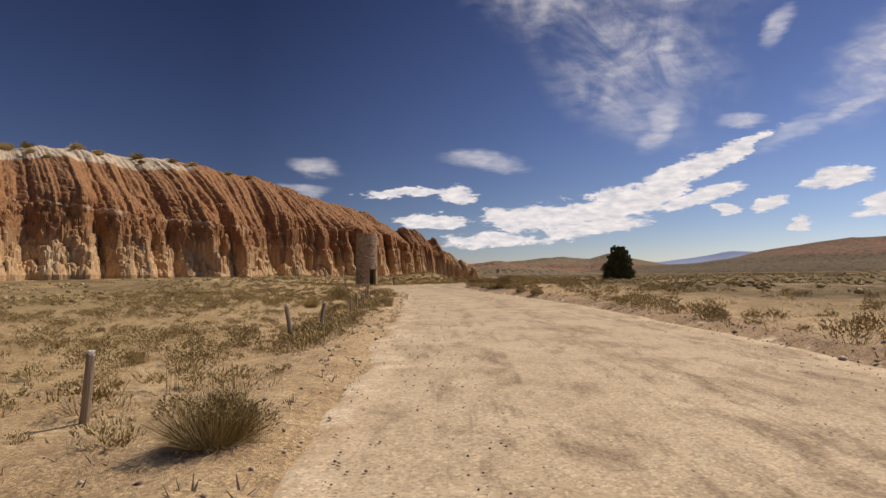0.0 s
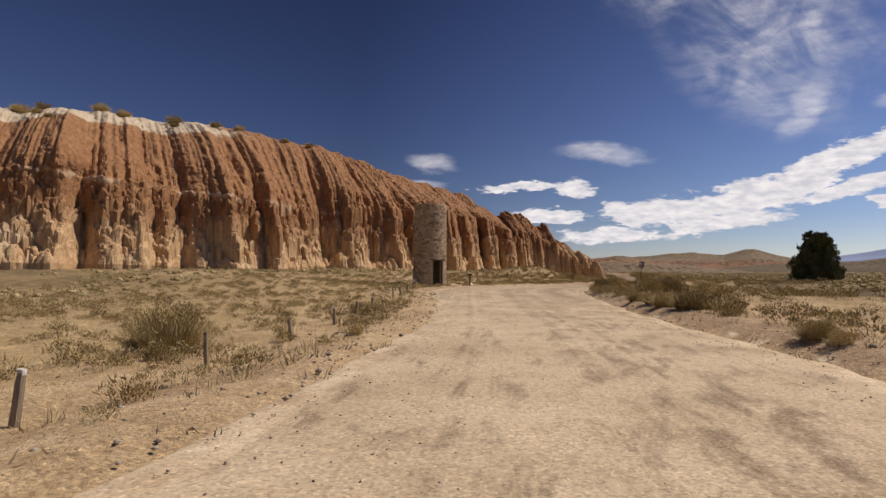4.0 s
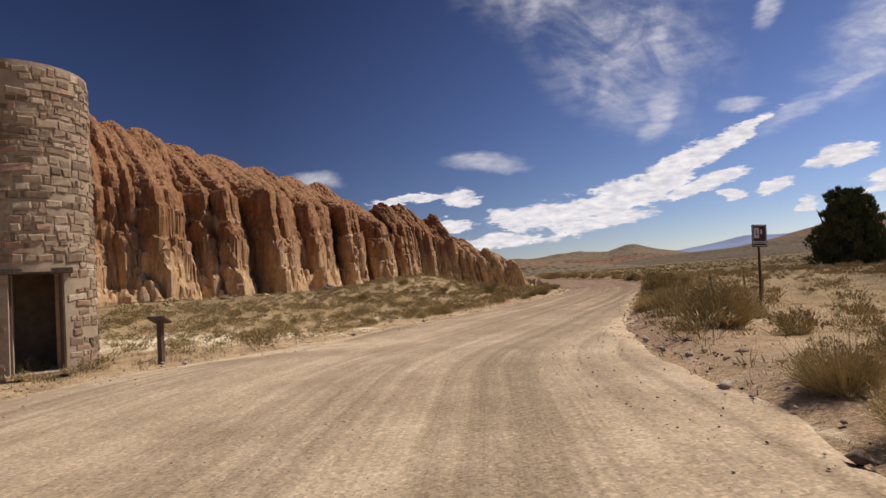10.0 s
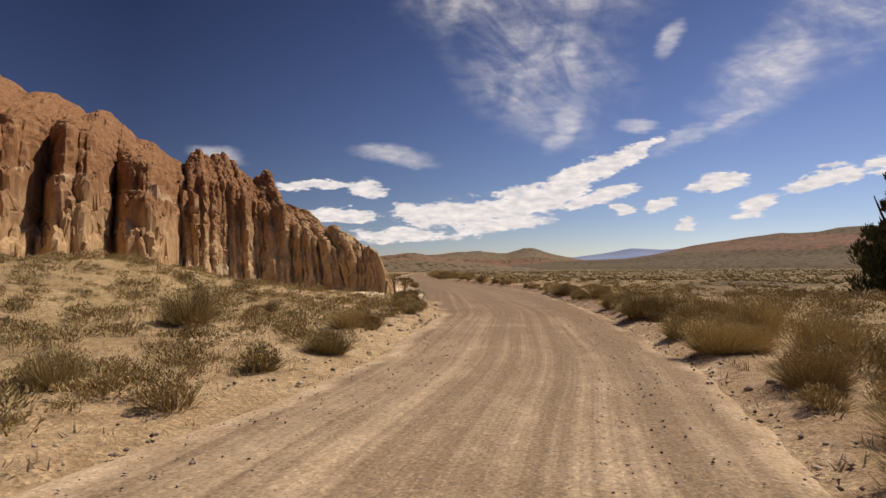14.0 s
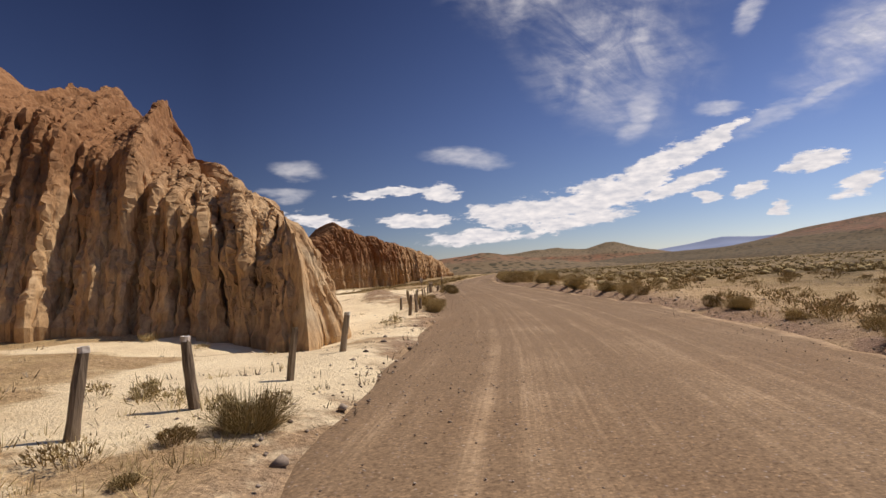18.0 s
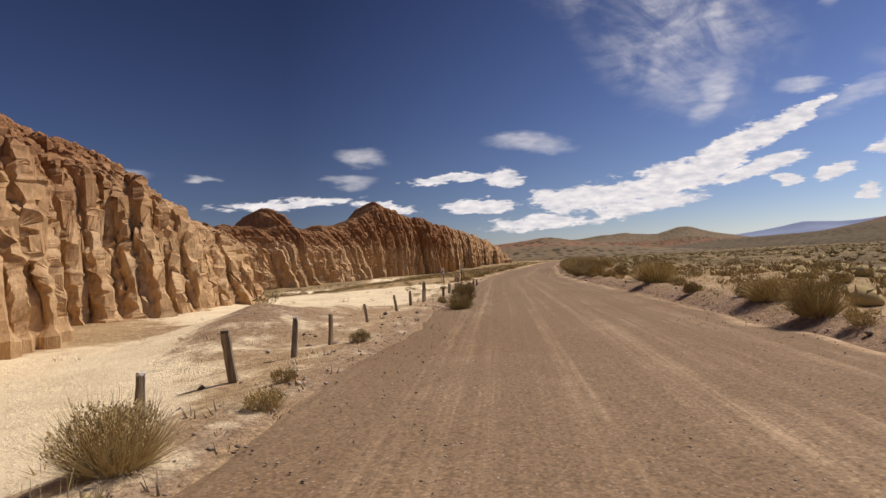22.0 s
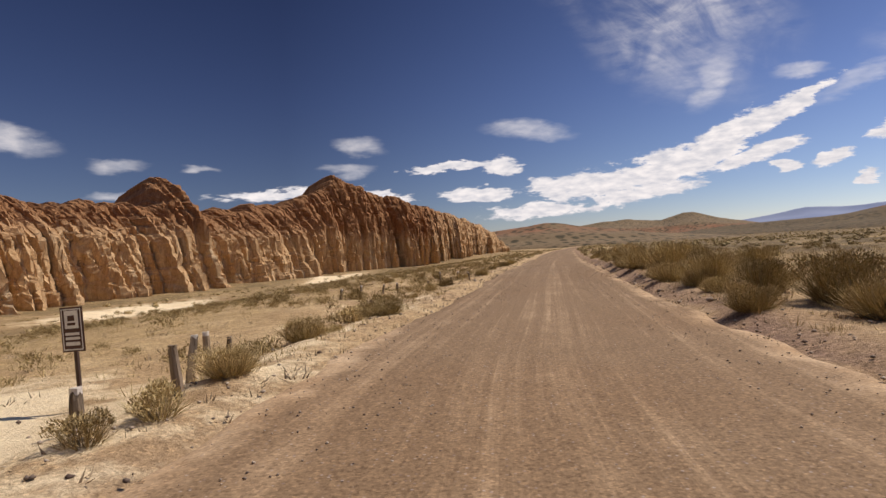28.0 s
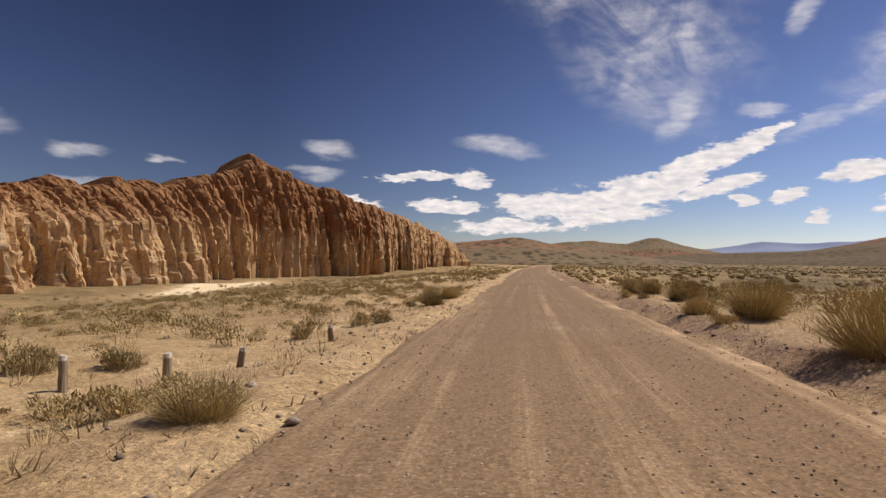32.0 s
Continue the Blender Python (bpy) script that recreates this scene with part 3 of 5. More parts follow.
def even_rows(profile, reach, tall, step):
    """Depths, as shares of the reach, that divide the profile evenly."""
    q = np.linspace(0, 1, 2000)
    arc = np.r_[0, np.cumsum(np.hypot(np.diff(q) * reach, np.diff(profile(q)) * tall))]
    return np.interp(np.linspace(0, arc[-1], int(arc[-1] / step)), arc, q)


def cliff_sheet(stations, kind, seed, soft, step, row_step, cap_from=2.0, ledge_z=None, back=(3.0, 9.0, 22.0, 45.0), jag=0.0):
    """A fluted clay scarp: places (rows x columns x 3), its cap and ledge shares, and the depth of each row."""
    u, F, C = cliff_line(stations, soft, step)
    into = C[:, :2] - F[:, :2]
    reach = np.hypot(*into.T)
    out = -into / reach[:, None]
    tall = C[:, 2] - F[:, 2]
    if kind == "hill":
        sheer = smooth(104, 126, F[:, 1])
        prof = lambda q: rise(q, 0.13, 0.36, 1.1) * (1 - sheer) + rise(q, 0.12, 0.46, 1.2) * sheer
        q = even_rows(lambda v: 0.6 * rise(v, 0.13, 0.36, 1.1) + 0.4 * rise(v, 0.12, 0.46, 1.2), 32, 25, row_step)[:, None]
    elif kind == "bay":
        away = smooth(222, 240, F[:, 1])
        prof = lambda q: rise(q, 0.15, 0.62, 1.1) * (1 - away) + rise(q, 0.24, 0.58, 1.2) * away
        q = even_rows(lambda v: rise(v, 0.18, 0.61, 1.1), 13, 11, row_step)[:, None]
    else:
        wide = smooth(1.5, 6, reach)
        prof = lambda q: q**0.88 * (1 - wide) + rise(q, 0.22, 0.62, 1.25) * wide
        q = even_rows(lambda v: 0.4 * v**0.88 + 0.6 * rise(v, 0.22, 0.62, 1.25), 8, 9, row_step)[:, None]
    s = q * reach
    h = tall * prof(q) + 0 * s
    t_ = h / np.maximum(tall, 0.5)
    U = u[None] + 0 * s
    along, L = U, s + h
    rb = lambda w, sd, p, drift=0.5: ribs(along, L, w, seed + sd, p, drift)
    led = np.zeros_like(h)
    if kind == "hill":
        lh = ledge_z(F[:, 0]) - F[:, 2] + 0.5 * (fbm(u * 0.2, 0.0, seed + 30, 3) - 0.5)
        low = smooth(0.5, -0.7, h - lh)
        near = 6.5 * rb(21.0, 5, 1.2, 0.3) * smooth(0.05, 0.3, q) + 4.2 * rb(9.0, 1, 1.2, 0.4) + 2.2 * rb(3.6, 2, 1.1, 0.35) - 6.6
        far_ = 5.0 * rb(6.6, 11, 2.4, 0.2) + 1.6 * rb(2.4, 12, 1.3, 0.3) - 4.6
        d = (near * (1 - sheer) + far_ * sheer) * (1 - (0.6 + 0.15 * sheer) * smooth(0.35 - 0.23 * sheer, 0.95 - 0.55 * sheer, q))
        d = d + (1 - 0.7 * low) * (0.75 * rb(1.5, 3, 1.0, 0.4) + 0.36 * rb(0.75, 4, 1.0, 0.4) - 0.5) * (1 - 0.7 * smooth(0.5, 1.0, q))
        d = d + 0.22 * np.exp(-(((h - lh) / 0.20) ** 2)) - 0.12 * np.exp(-(((h - lh + 0.5) / 0.3) ** 2))
        d = d + 1.6 * smooth(2.4, 0.0, h) * smooth(0.35, 0.7, vnoise(u * 0.13, 2.0, seed + 41))
        led = np.exp(-(((h - lh) / 0.20) ** 2)) * smooth(0.15, 0.35, vnoise(u * 0.35, 1.0, seed + 33))
        Zk = -0.9 * sheer * smooth(0.2, 0.6, q) + smooth(0.2, 0.6, q) * sheer * 1.5 * (rb(4.5, 24, 1.5, 0.3) - 0.5) + smooth(0.6, 1.0, q) * (0.9 * (rb(7.0, 21, 1.6, 0.2) - 0.45) + 0.35 * (rb(2.6, 22, 1.5, 0.3) - 0.45))
    elif kind == "bay":
        size = np.clip(tall / 9, 0.6, 1.35)
        d = size * (2.2 * rb(6.5, 1, 1.4, 0.3) + 1.1 * rb(2.6, 2, 1.2, 0.3) + 0.95 * rb(1.1, 3, 1.0, 0.15) + 0.55 * rb(0.5, 4, 1.0, 0.15) - 2.55)
        d = d + away * (3.2 * rb(12.0, 6, 1.1, 0.25) - 1.8)
        d = d * (1 - 0.4 * smooth(0.5, 1.0, q)) * (1 + 0.45 * smooth(0.12, 0.0, q))
        Zk = smooth(0.45, 1.0, q) * (1.0 * away * (rb(11.0, 23, 1.1, 0.2) - 0.5) + 0.9 * (1 - 0.7 * smooth(290, 310, F[:, 1])) * (rb(4.2, 21, 1.6, 0.2) - 0.45) + 0.45 * (rb(1.6, 22, 1.5, 0.3) - 0.45))
    else:
        k = np.clip(reach / 3.2, 0.25, 1.0)
        d = k * (0.9 * rb(2.6, 1, 1.4, 0.2) + 0.65 * rb(1.0, 2, 1.1, 0.12) + 0.40 * rb(0.45, 3, 1.0, 0.12) - 0.95)
        d = d * (1 - smooth(0.8, 1.0, q)) * smooth(0.0, 0.9, u) * smooth(0.0, 0.9, u[-1] - u)
        e_ = (C[:, 0] - C[:, 1]) * 0.7
        Zk = smooth(0.3, 1.0, q) * jag * (1.3 * (ribs(e_, 0 * e_, 1.7, 91, 1.1, 0.0) - 0.5) + 0.6 * (ribs(e_, 0 * e_, 0.7, 92, 1.0, 0.0) - 0.5)) * np.clip(tall / 8, 0.3, 1.0)
    X, Y, Z = F[:, 0] + into[:, 0] * q + out[:, 0] * d, F[:, 1] + into[:, 1] * q + out[:, 1] * d, F[:, 2] + h + Zk
    height_at = lambda v: tall * prof(np.clip(v / reach, 0, 1))
    # columns stand upright; crags and beds stand out along the surface's own normal
    if kind == "hill":
        up = low * stacked(U, s, h, height_at, 1.4, seed + 60)
        up = up + (1 - low) * (1 - smooth(0.4, 0.7, t_)) * 0.3 * stacked(U, s, h, height_at, 1.2, seed + 70)
        amp = 0.35 + 0.65 * np.maximum(low, 0.8 * sheer)
    elif kind == "bay":
        up = (1 - 0.85 * smooth(0.5, 0.9, q)) * 0.4 * stacked(U, s, h, height_at, 0.5 * size, seed + 60, 0.8, 0.2, 0.25)
        amp = 1.25
    else:
        fade = smooth(0.0, 0.5, u) * smooth(0.0, 0.5, u[-1] - u) * k
        up = fade * (1 - smooth(0.7, 1.0, q)) * 0.28 * stacked(U, s, h, height_at, 0.36, seed + 60, 0.7, 0.18, 0.25)
        amp = 0.9 * fade * (1 - smooth(0.85, 1.0, q))
    Z = Z + up * smooth(-0.2, 1.2, h)
    P = np.stack([X, Y, Z], -1)
    N = np.cross(np.gradient(P, axis=1), np.gradient(P, axis=0))
    N = N / (np.linalg.norm(N, axis=-1, keepdims=True) + 1e-9)
    N = N * np.sign((N[..., 0] * out[:, 0] + N[..., 1] * out[:, 1]).mean())
    # fine flutes run down the fall line
    e = amp * (0.15 * crags(U / 0.62, L / 6.0, seed + 81) + 0.14 * crags(U / 0.37 + 7, L / 3.5, seed + 83) + 0.08 * crags(U / 0.21, L / 1.6, seed + 85) + 0.05 * crags(U / 0.3, L / 0.5, seed + 87) - 0.1)
    e = e + amp * (0.15 * (vnoise(h * 1.1 + 0.02 * U, 0.0, seed + 50) - 0.5) + 0.10 * (vnoise(h * 3.1, 0.0, seed + 51) - 0.5))
    P = P + N * e[..., None]
    X, Y, Z = P[..., 0], P[..., 1], P[..., 2]
    cap = smooth(cap_from - 0.10, cap_from + 0.04, t_) * smooth(-24, -40, F[:, 0])
    lead = [np.stack([X[0], Y[0], F[:, 2] - 1.8], -1)]
    tail = [np.stack([X[-1] - out[:, 0] * b, Y[-1] - out[:, 1] * b, (Z[-1] + 1) * w - 1 + 0.8 * (fbm(u * 0.15, b * 0.1, seed + 70, 3) - 0.5)], -1) for b, w in zip(back, (0.98, 0.90, 0.55, 0.0))]
    P = np.concatenate([np.array(lead), P, np.array(tail).reshape(-1, len(u), 3)])
    edge = lambda a, v: np.concatenate([a[:1], a, np.repeat(a[-1:] * v, len(tail), 0)])
    return P, edge(cap, 1.0), edge(led, 0.0), np.r_[0, q[:, 0], np.ones(len(tail))]


HILL = [(-150, 20, 2, -175, 70, 22), (-82, 58, 1.5, -112, 98, 25), (-45, 85, 1.5, -76, 120, 26.6), (-31, 97, 1.2, -60, 129, 26.0), (-30, 110, 1.8, -47, 135, 24.6),
        (-20, 121, 1.0, -41, 147, 23.4), (-15, 129, 1.2, -37, 167, 23.6), (-13, 135, 1.4, -33, 182, 22.2), (-11, 140, 1.5, -29.5, 191, 23.6), (-8.5, 145, 1.4, -22, 184, 18.4), (-5.5, 148.3, 1.0, -14, 176.5, 15.0)]
# the fin's knife edge runs down to the road; its shaded side faces the road's beginning, its sunlit side the flat
EDGE = [(-14.5, 177.5, 14.6), (-12.9, 175.2, 15.6), (-11.3, 173.5, 14.2), (-9.7, 171.8, 14.9), (-6.5, 168, 12.2), (-4.6, 165.8, 10.8), (-3.5, 164.6, 11.4), (-3.0, 164, 12.3), (-2.3, 163.3, 9.6), (-1.2, 161.8, 8.2), (0.2, 159.5, 7.2), (1.6, 156.9, 6.3), (2.9, 154.3, 4.8),
        (3.9, 152.8, 5.3), (4.8, 151.8, 5.2), (5.6, 151.1, 4.4), (6.4, 150.3, 4.4), (7.0, 149, 3.6), (7.7, 147, 3.4), (8.2, 145.8, 2.7), (8.5, 145.0, 2.0)]
SHADED = [(-6.5, 148.5, 0.9), (-5, 149.6, 0.7), (-2.8, 150.6, 0.4), (-1.5, 150.7, 0.2), (-0.5, 150.6, 0.1), (0, 150.5, 0), (1, 150.4, 0), (1.7, 150.2, 0), (2.3, 150.0, 0), (3.3, 149.6, 0), (4.2, 149.0, 0), (5.1, 148.3, 0), (5.9, 147.5, 0), (6.6, 146.7, 0), (7.2, 146.1, 0), (7.8, 145.4, 0), (8.3, 144.8, 0), (8.82, 144.1, 0)]
SUNLIT = [(8.82, 144.1, 0), (9.05, 145.3, 0), (9.2, 146.6, 0), (9.1, 147.7, 0), (8.6, 149, 0), (7.7, 150.7, 0), (7.1, 151.9, 0), (6.7, 153.5, 0), (6.3, 154.8, 0), (5.7, 157, 0), (5.0, 159.5, 0)]
# the crest behind the spires, where their far side meets the next wall
BEHIND = [(0.2, 161.2, 6.4), (-1.0, 163.6, 7.4), (-2.6, 166, 8.0), (-5.0, 169.4, 8.4), (-8.2, 174.2, 9.4), (-12, 179, 10.6)]
BAY = [(6.4, 154.8, 0, 0.2, 159.5, 6.2), (5.6, 157.5, 0, -1.6, 162.6, 7.0), (4.4, 161, 0, -3.9, 166, 8.0), (3.0, 164.5, 0, -5.9, 170, 8.3), (1.2, 169.5, -0.1, -9.0, 175.5, 9.3), (0.3, 173, -0.2, -11.2, 179.5, 9.8), (0.6, 177, -0.3, -13.6, 189, 10.0), (2.4, 181, -0.5, -12.0, 194, 6.2), (1.4, 186, -0.9, -11.0, 196, 5.2), (-4, 191.5, -1.1, -12, 197, 5.4),
       (-11, 201, -1.5, -18, 208, 6.4), (-18, 219, -2.2, -29, 224, 8.2), (-23, 238, -2.6, -36, 244, 9.4), (-25, 256, -2.0, -41, 262, 9.6), (-22, 264, -2.3, -37, 270, 9.4), (-20.5, 268, -2.3, -35, 274.5, 10.2), (-19.6, 270, -2.3, -34, 277, 16.0), (-18.8, 272, -2.3, -33.4, 279.5, 10.2), (-17, 277, -2.2, -32, 283, 9.0), (-16, 290, -2.0, -29, 293, 9.6),
       (-15, 303, -1.7, -26, 306, 11.4), (-12, 316, -1.2, -20, 320, 16.0), (-9, 323, -1, -18, 326, 19.4), (-5, 332, -0.6, -12.5, 337, 16.2), (3, 345, -0.3, -2, 358, 13.6), (11, 362, 0.3, 8, 376, 10.8), (18, 385, 0.6, 17, 393, 6.2), (22, 402, 1, 20, 404, 2.5), (24, 430, 1, 10, 432, 3)]


def paired(foot, crest, count=60):
    """Stations that join a foot line and a crest line at equal shares of their lengths."""
    sides = []
    for line in (foot, crest):
        pts = np.array(line, float)
        arc = np.r_[0, np.cumsum(np.hypot(*np.diff(pts[:, :2], axis=0).T))]
        sides += [np.interp(np.linspace(0, arc[-1], count), arc, pts[:, c]) for c in range(3)]
    return np.stack(sides, 1)


def cliff(label, *sheets):
    """One cliff from one or two sheets."""
    obs = [grid_mesh("cliff", P, CLAY, False, attrs={"cap": cap, "ledge": led}) for P, cap, led, _ in sheets]
    if len(obs) > 1:
        bm = bmesh.new()
        for o in obs:
            bm.from_mesh(o.data)
        bm.to_mesh(obs[0].data)
        bm.free()
        for o in obs[1:]:
            bpy.data.objects.remove(o)
    return tagged(obs[0], label, "cliff", kind="structure")


HILL_SHEET = cliff_sheet(HILL, "hill", 3, 9.0, 0.16, 0.17, 0.84, lambda x: 7.6 + (-13 - x) * 0.12)
cliff("rust-red fluted clay cliff with a pale top", HILL_SHEET)
cliff("tan fluted clay cliff beside a white dry flat", cliff_sheet([*BAY[:11], (-18, 219, -2.2, -29, 224, 7.0), (-21, 229, -2.6, -31, 234, 0.5)], "bay", 77, 1.5, 0.055, 0.08, back=(1.5, 4.0, 8.0, 14.0)))
cliff("tan and rust fluted clay cliff with cone-shaped peaks", cliff_sheet([(1.0, 189.5, -0.9, -9.8, 191, 4.5)] + [(a + 0.25 * (d - a), b + 0.25 * (e - b), c, d, e, f) for a, b, c, d, e, f in BAY[9:]], "bay", 78, 1.6, 0.14, 0.14, back=(2.0, 6.0, 14.0, 26.0)))
cliff("buff clay fin with jagged spires, one flank sunlit",
      cliff_sheet(paired(SHADED, EDGE), "fin", 41, 0.5, 0.045, 0.055, back=(), jag=0.6),
      cliff_sheet(paired(SUNLIT, EDGE[:8:-1]), "flank", 47, 0.5, 0.045, 0.055, back=(), jag=0.6),
      cliff_sheet(paired(BEHIND, EDGE[9::-1]), "flank", 49, 0.5, 0.07, 0.09, back=(), jag=0.6))
# worn clay stump beside the fin
SA, SH = np.meshgrid(np.linspace(0, 2 * np.pi, 120), np.linspace(0, 1, 34))
ring = (0.42 + 0.10 * np.abs(np.sin(SA * 3.5 + 0.4)) + 0.05 * np.abs(np.sin(SA * 8 + 1))) * (1 - 0.30 * SH**2) * np.where(SH > 0.86, np.sqrt(np.clip((1 - SH) / 0.14, 0, 1)), 1) + 0.03 * (fbm(SA * 3, SH * 5, 6, 3) - 0.5) * (SH < 0.9)
SP = np.stack([7.5 + ring * np.cos(SA) * 0.75, 153.6 + ring * np.sin(SA) * 0.8, -0.45 + 1.05 * SH + 0.05 * np.sin(2 * SA) * SH], -1)
stump = grid_mesh("clay_stump", SP, CLAY, attrs={"cap": 0 * SA, "ledge": 0 * SA})
tagged(stump, "small buff clay stump on white mud", "rock", kind="structure")


# ---- distant hills ----
def ridge(name, line, mat, label, front, back, seed, step=14.0, rows=26, rough=0.18):
    """A far rise: crest points x, y, z; it falls to the plain before and behind."""
    pts = np.array(line, float)
    arc = np.r_[0, np.cumsum(np.hypot(*np.diff(pts[:, :2], axis=0).T))]
    u = np.arange(0, arc[-1], step)
    c = np.stack([np.interp(u, arc, pts[:, k]) for k in range(3)], 1)
    t = np.gradient(c[:, :2], axis=0)
    t /= np.hypot(*t.T)[:, None] + 1e-9
    n = np.stack([t[:, 1], -t[:, 0]], 1)
    a = np.concatenate([np.linspace(-1, 0, rows), np.linspace(0, 1, 8)[1:]])[:, None]
    wide = np.where(a < 0, front, back)
    X, Y = c[None, :, 0] - n[None, :, 0] * a * wide, c[None, :, 1] - n[None, :, 1] * a * wide
    prof = np.clip(1 - np.abs(a), 0, 1) ** 0.9
    prof = prof * (1 - 0.25 * np.sin(np.pi * np.clip(1 - np.abs(a), 0, 1))) + 0.16 * smooth(0.25, 0.42, 1 - np.abs(a)) * smooth(0.95, 0.5, 1 - np.abs(a))
    gully = fbm(u[None] / step * 0.28 + a * 0.8, a * 2.0, seed, 4) - 0.5
    g = ground_z(X, Y)
    Z = g + (c[None, :, 2] - g) * prof * (1 + rough * 2 * gully * (1 - prof * 0.6)) - 1.2 * (np.abs(a) == 1)
    return tagged(grid_mesh(name, np.stack([X, Y, Z], -1), mat), label, "hill", kind="structure")


def far_land_material(name, soil, scarp, brush, dots, band=(6.0, 18.0)):
    m, n = material(name)
    p = place_of(n)
    z = n.add("ShaderNodeSeparateXYZ", i0=p).outputs[2]
    c = n.ramp(n.noise(p, 0.02, 5, 0.6), [(0.3, tuple(v * 0.8 for v in soil)), (0.7, soil)])
    wall = n.math("MULTIPLY", n.maprange(z, band[0], band[0] + 3.0), n.maprange(z, band[1], band[1] + 4.0, 1.0, 0.0))
    wall = n.math("MULTIPLY", wall, n.maprange(n.noise(n.scaled(p, 1, 1, 0.2), 0.03, 5, 0.7), 0.35, 0.6))
    c = n.mix(wall, c, n.ramp(n.noise(n.scaled(p, 1, 1, 0.15), 0.12, 5, 0.7), [(0.3, tuple(v * 0.6 for v in scarp)), (0.7, scarp)]))
    spots = n.add("ShaderNodeTexVoronoi", Vector=p, Scale=dots)
    pick = n.math("MULTIPLY", n.maprange(spots.outputs[0], 0.30, 0.52, 1.0, 0.0), n.maprange(n.noise(p, dots * 0.3, 4), 0.36, 0.50))
    c = n.mix(n.math("MULTIPLY", pick, 0.85), c, brush)
    return finish(m, n, c, 0.95, n.noise(p, dots * 1.5, 4, 0.7), 0.7, 1.5)


FAR_LAND = far_land_material("brushy_hill", (0.23, 0.165, 0.092), (0.32, 0.15, 0.08), (0.04, 0.038, 0.02), 0.22)
NEAR_RISE = far_land_material("red_rimmed_hill", (0.155, 0.112, 0.06), (0.30, 0.14, 0.08), (0.05, 0.045, 0.025), 0.24, (20.0, 40.0))
# distance haze is put into the mountains' base colour as a blue tint
m_blue, n_blue = material("haze_tinted_mountain")
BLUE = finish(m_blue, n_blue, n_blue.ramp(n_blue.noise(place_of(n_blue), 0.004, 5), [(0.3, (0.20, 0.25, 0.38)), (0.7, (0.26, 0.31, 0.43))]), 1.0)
ridge("hill", [(-80, 1260, 4), (20, 1240, 9), (70, 1235, 16), (130, 1228, 27), (200, 1218, 35), (250, 1210, 37), (300, 1200, 33), (335, 1190, 45), (350, 1186, 45), (385, 1178, 32), (430, 1170, 24), (520, 1150, 8)],
      FAR_LAND, "low tan hill with a red scarp and dark scrub", 190, 160, 5, 7.0, 34)
ridge("hill", [(-30, 545, 5), (15, 530, 10), (45, 525, 14), (75, 530, 10), (120, 560, 5)], FAR_LAND, "pale low hill dotted with dark scrub", 60, 60, 8, 5.0)
ridge("hill", [(330, 900, 6), (372, 800, 20), (420, 760, 33), (470, 720, 42), (560, 650, 52), (680, 540, 60), (820, 380, 62), (950, 180, 55), (1050, -50, 40)], NEAR_RISE, "long brushy rise with red rim rock", 260, 240, 11, 9.0, 36)
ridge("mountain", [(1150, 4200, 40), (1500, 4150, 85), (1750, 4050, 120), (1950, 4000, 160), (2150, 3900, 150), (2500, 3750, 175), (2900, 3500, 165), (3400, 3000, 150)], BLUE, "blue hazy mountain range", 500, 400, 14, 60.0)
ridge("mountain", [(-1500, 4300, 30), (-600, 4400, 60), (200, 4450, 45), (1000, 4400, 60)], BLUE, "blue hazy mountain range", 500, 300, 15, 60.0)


# ---- vegetation ----
def plant_material(name, dark, light, rough=0.85, per_object=True):
    m, n = material(name)
    p = place_of(n)
    f = n.math("MULTIPLY", n.noise(p, 0.9, 3), 0.6)
    f = n.math("ADD", f, n.math("MULTIPLY", n.add("ShaderNodeNewGeometry").outputs["Random Per Island"], 0.45))
    if per_object:
        f = n.math("ADD", f, n.math("MULTIPLY", n.math("SUBTRACT", n.add("ShaderNodeObjectInfo").outputs["Random"], 0.5), 0.45))
    c = n.ramp(f, [(0.2, dark), (0.85, light)])
    return finish(m, n, c, rough, spec=0.1)


SAGE = plant_material("sage_leaf", (0.19, 0.138, 0.058), (0.60, 0.47, 0.23))
STRAW = plant_material("dry_stem", (0.25, 0.175, 0.075), (0.64, 0.50, 0.25))
TWIG = plant_material("bare_twig", (0.15, 0.115, 0.075), (0.38, 0.30, 0.20))
NEEDLE = plant_material("juniper_needle", (0.036, 0.041, 0.018), (0.14, 0.142, 0.06))
BARK = plant_material("juniper_bark", (0.07, 0.05, 0.035), (0.17, 0.13, 0.09))


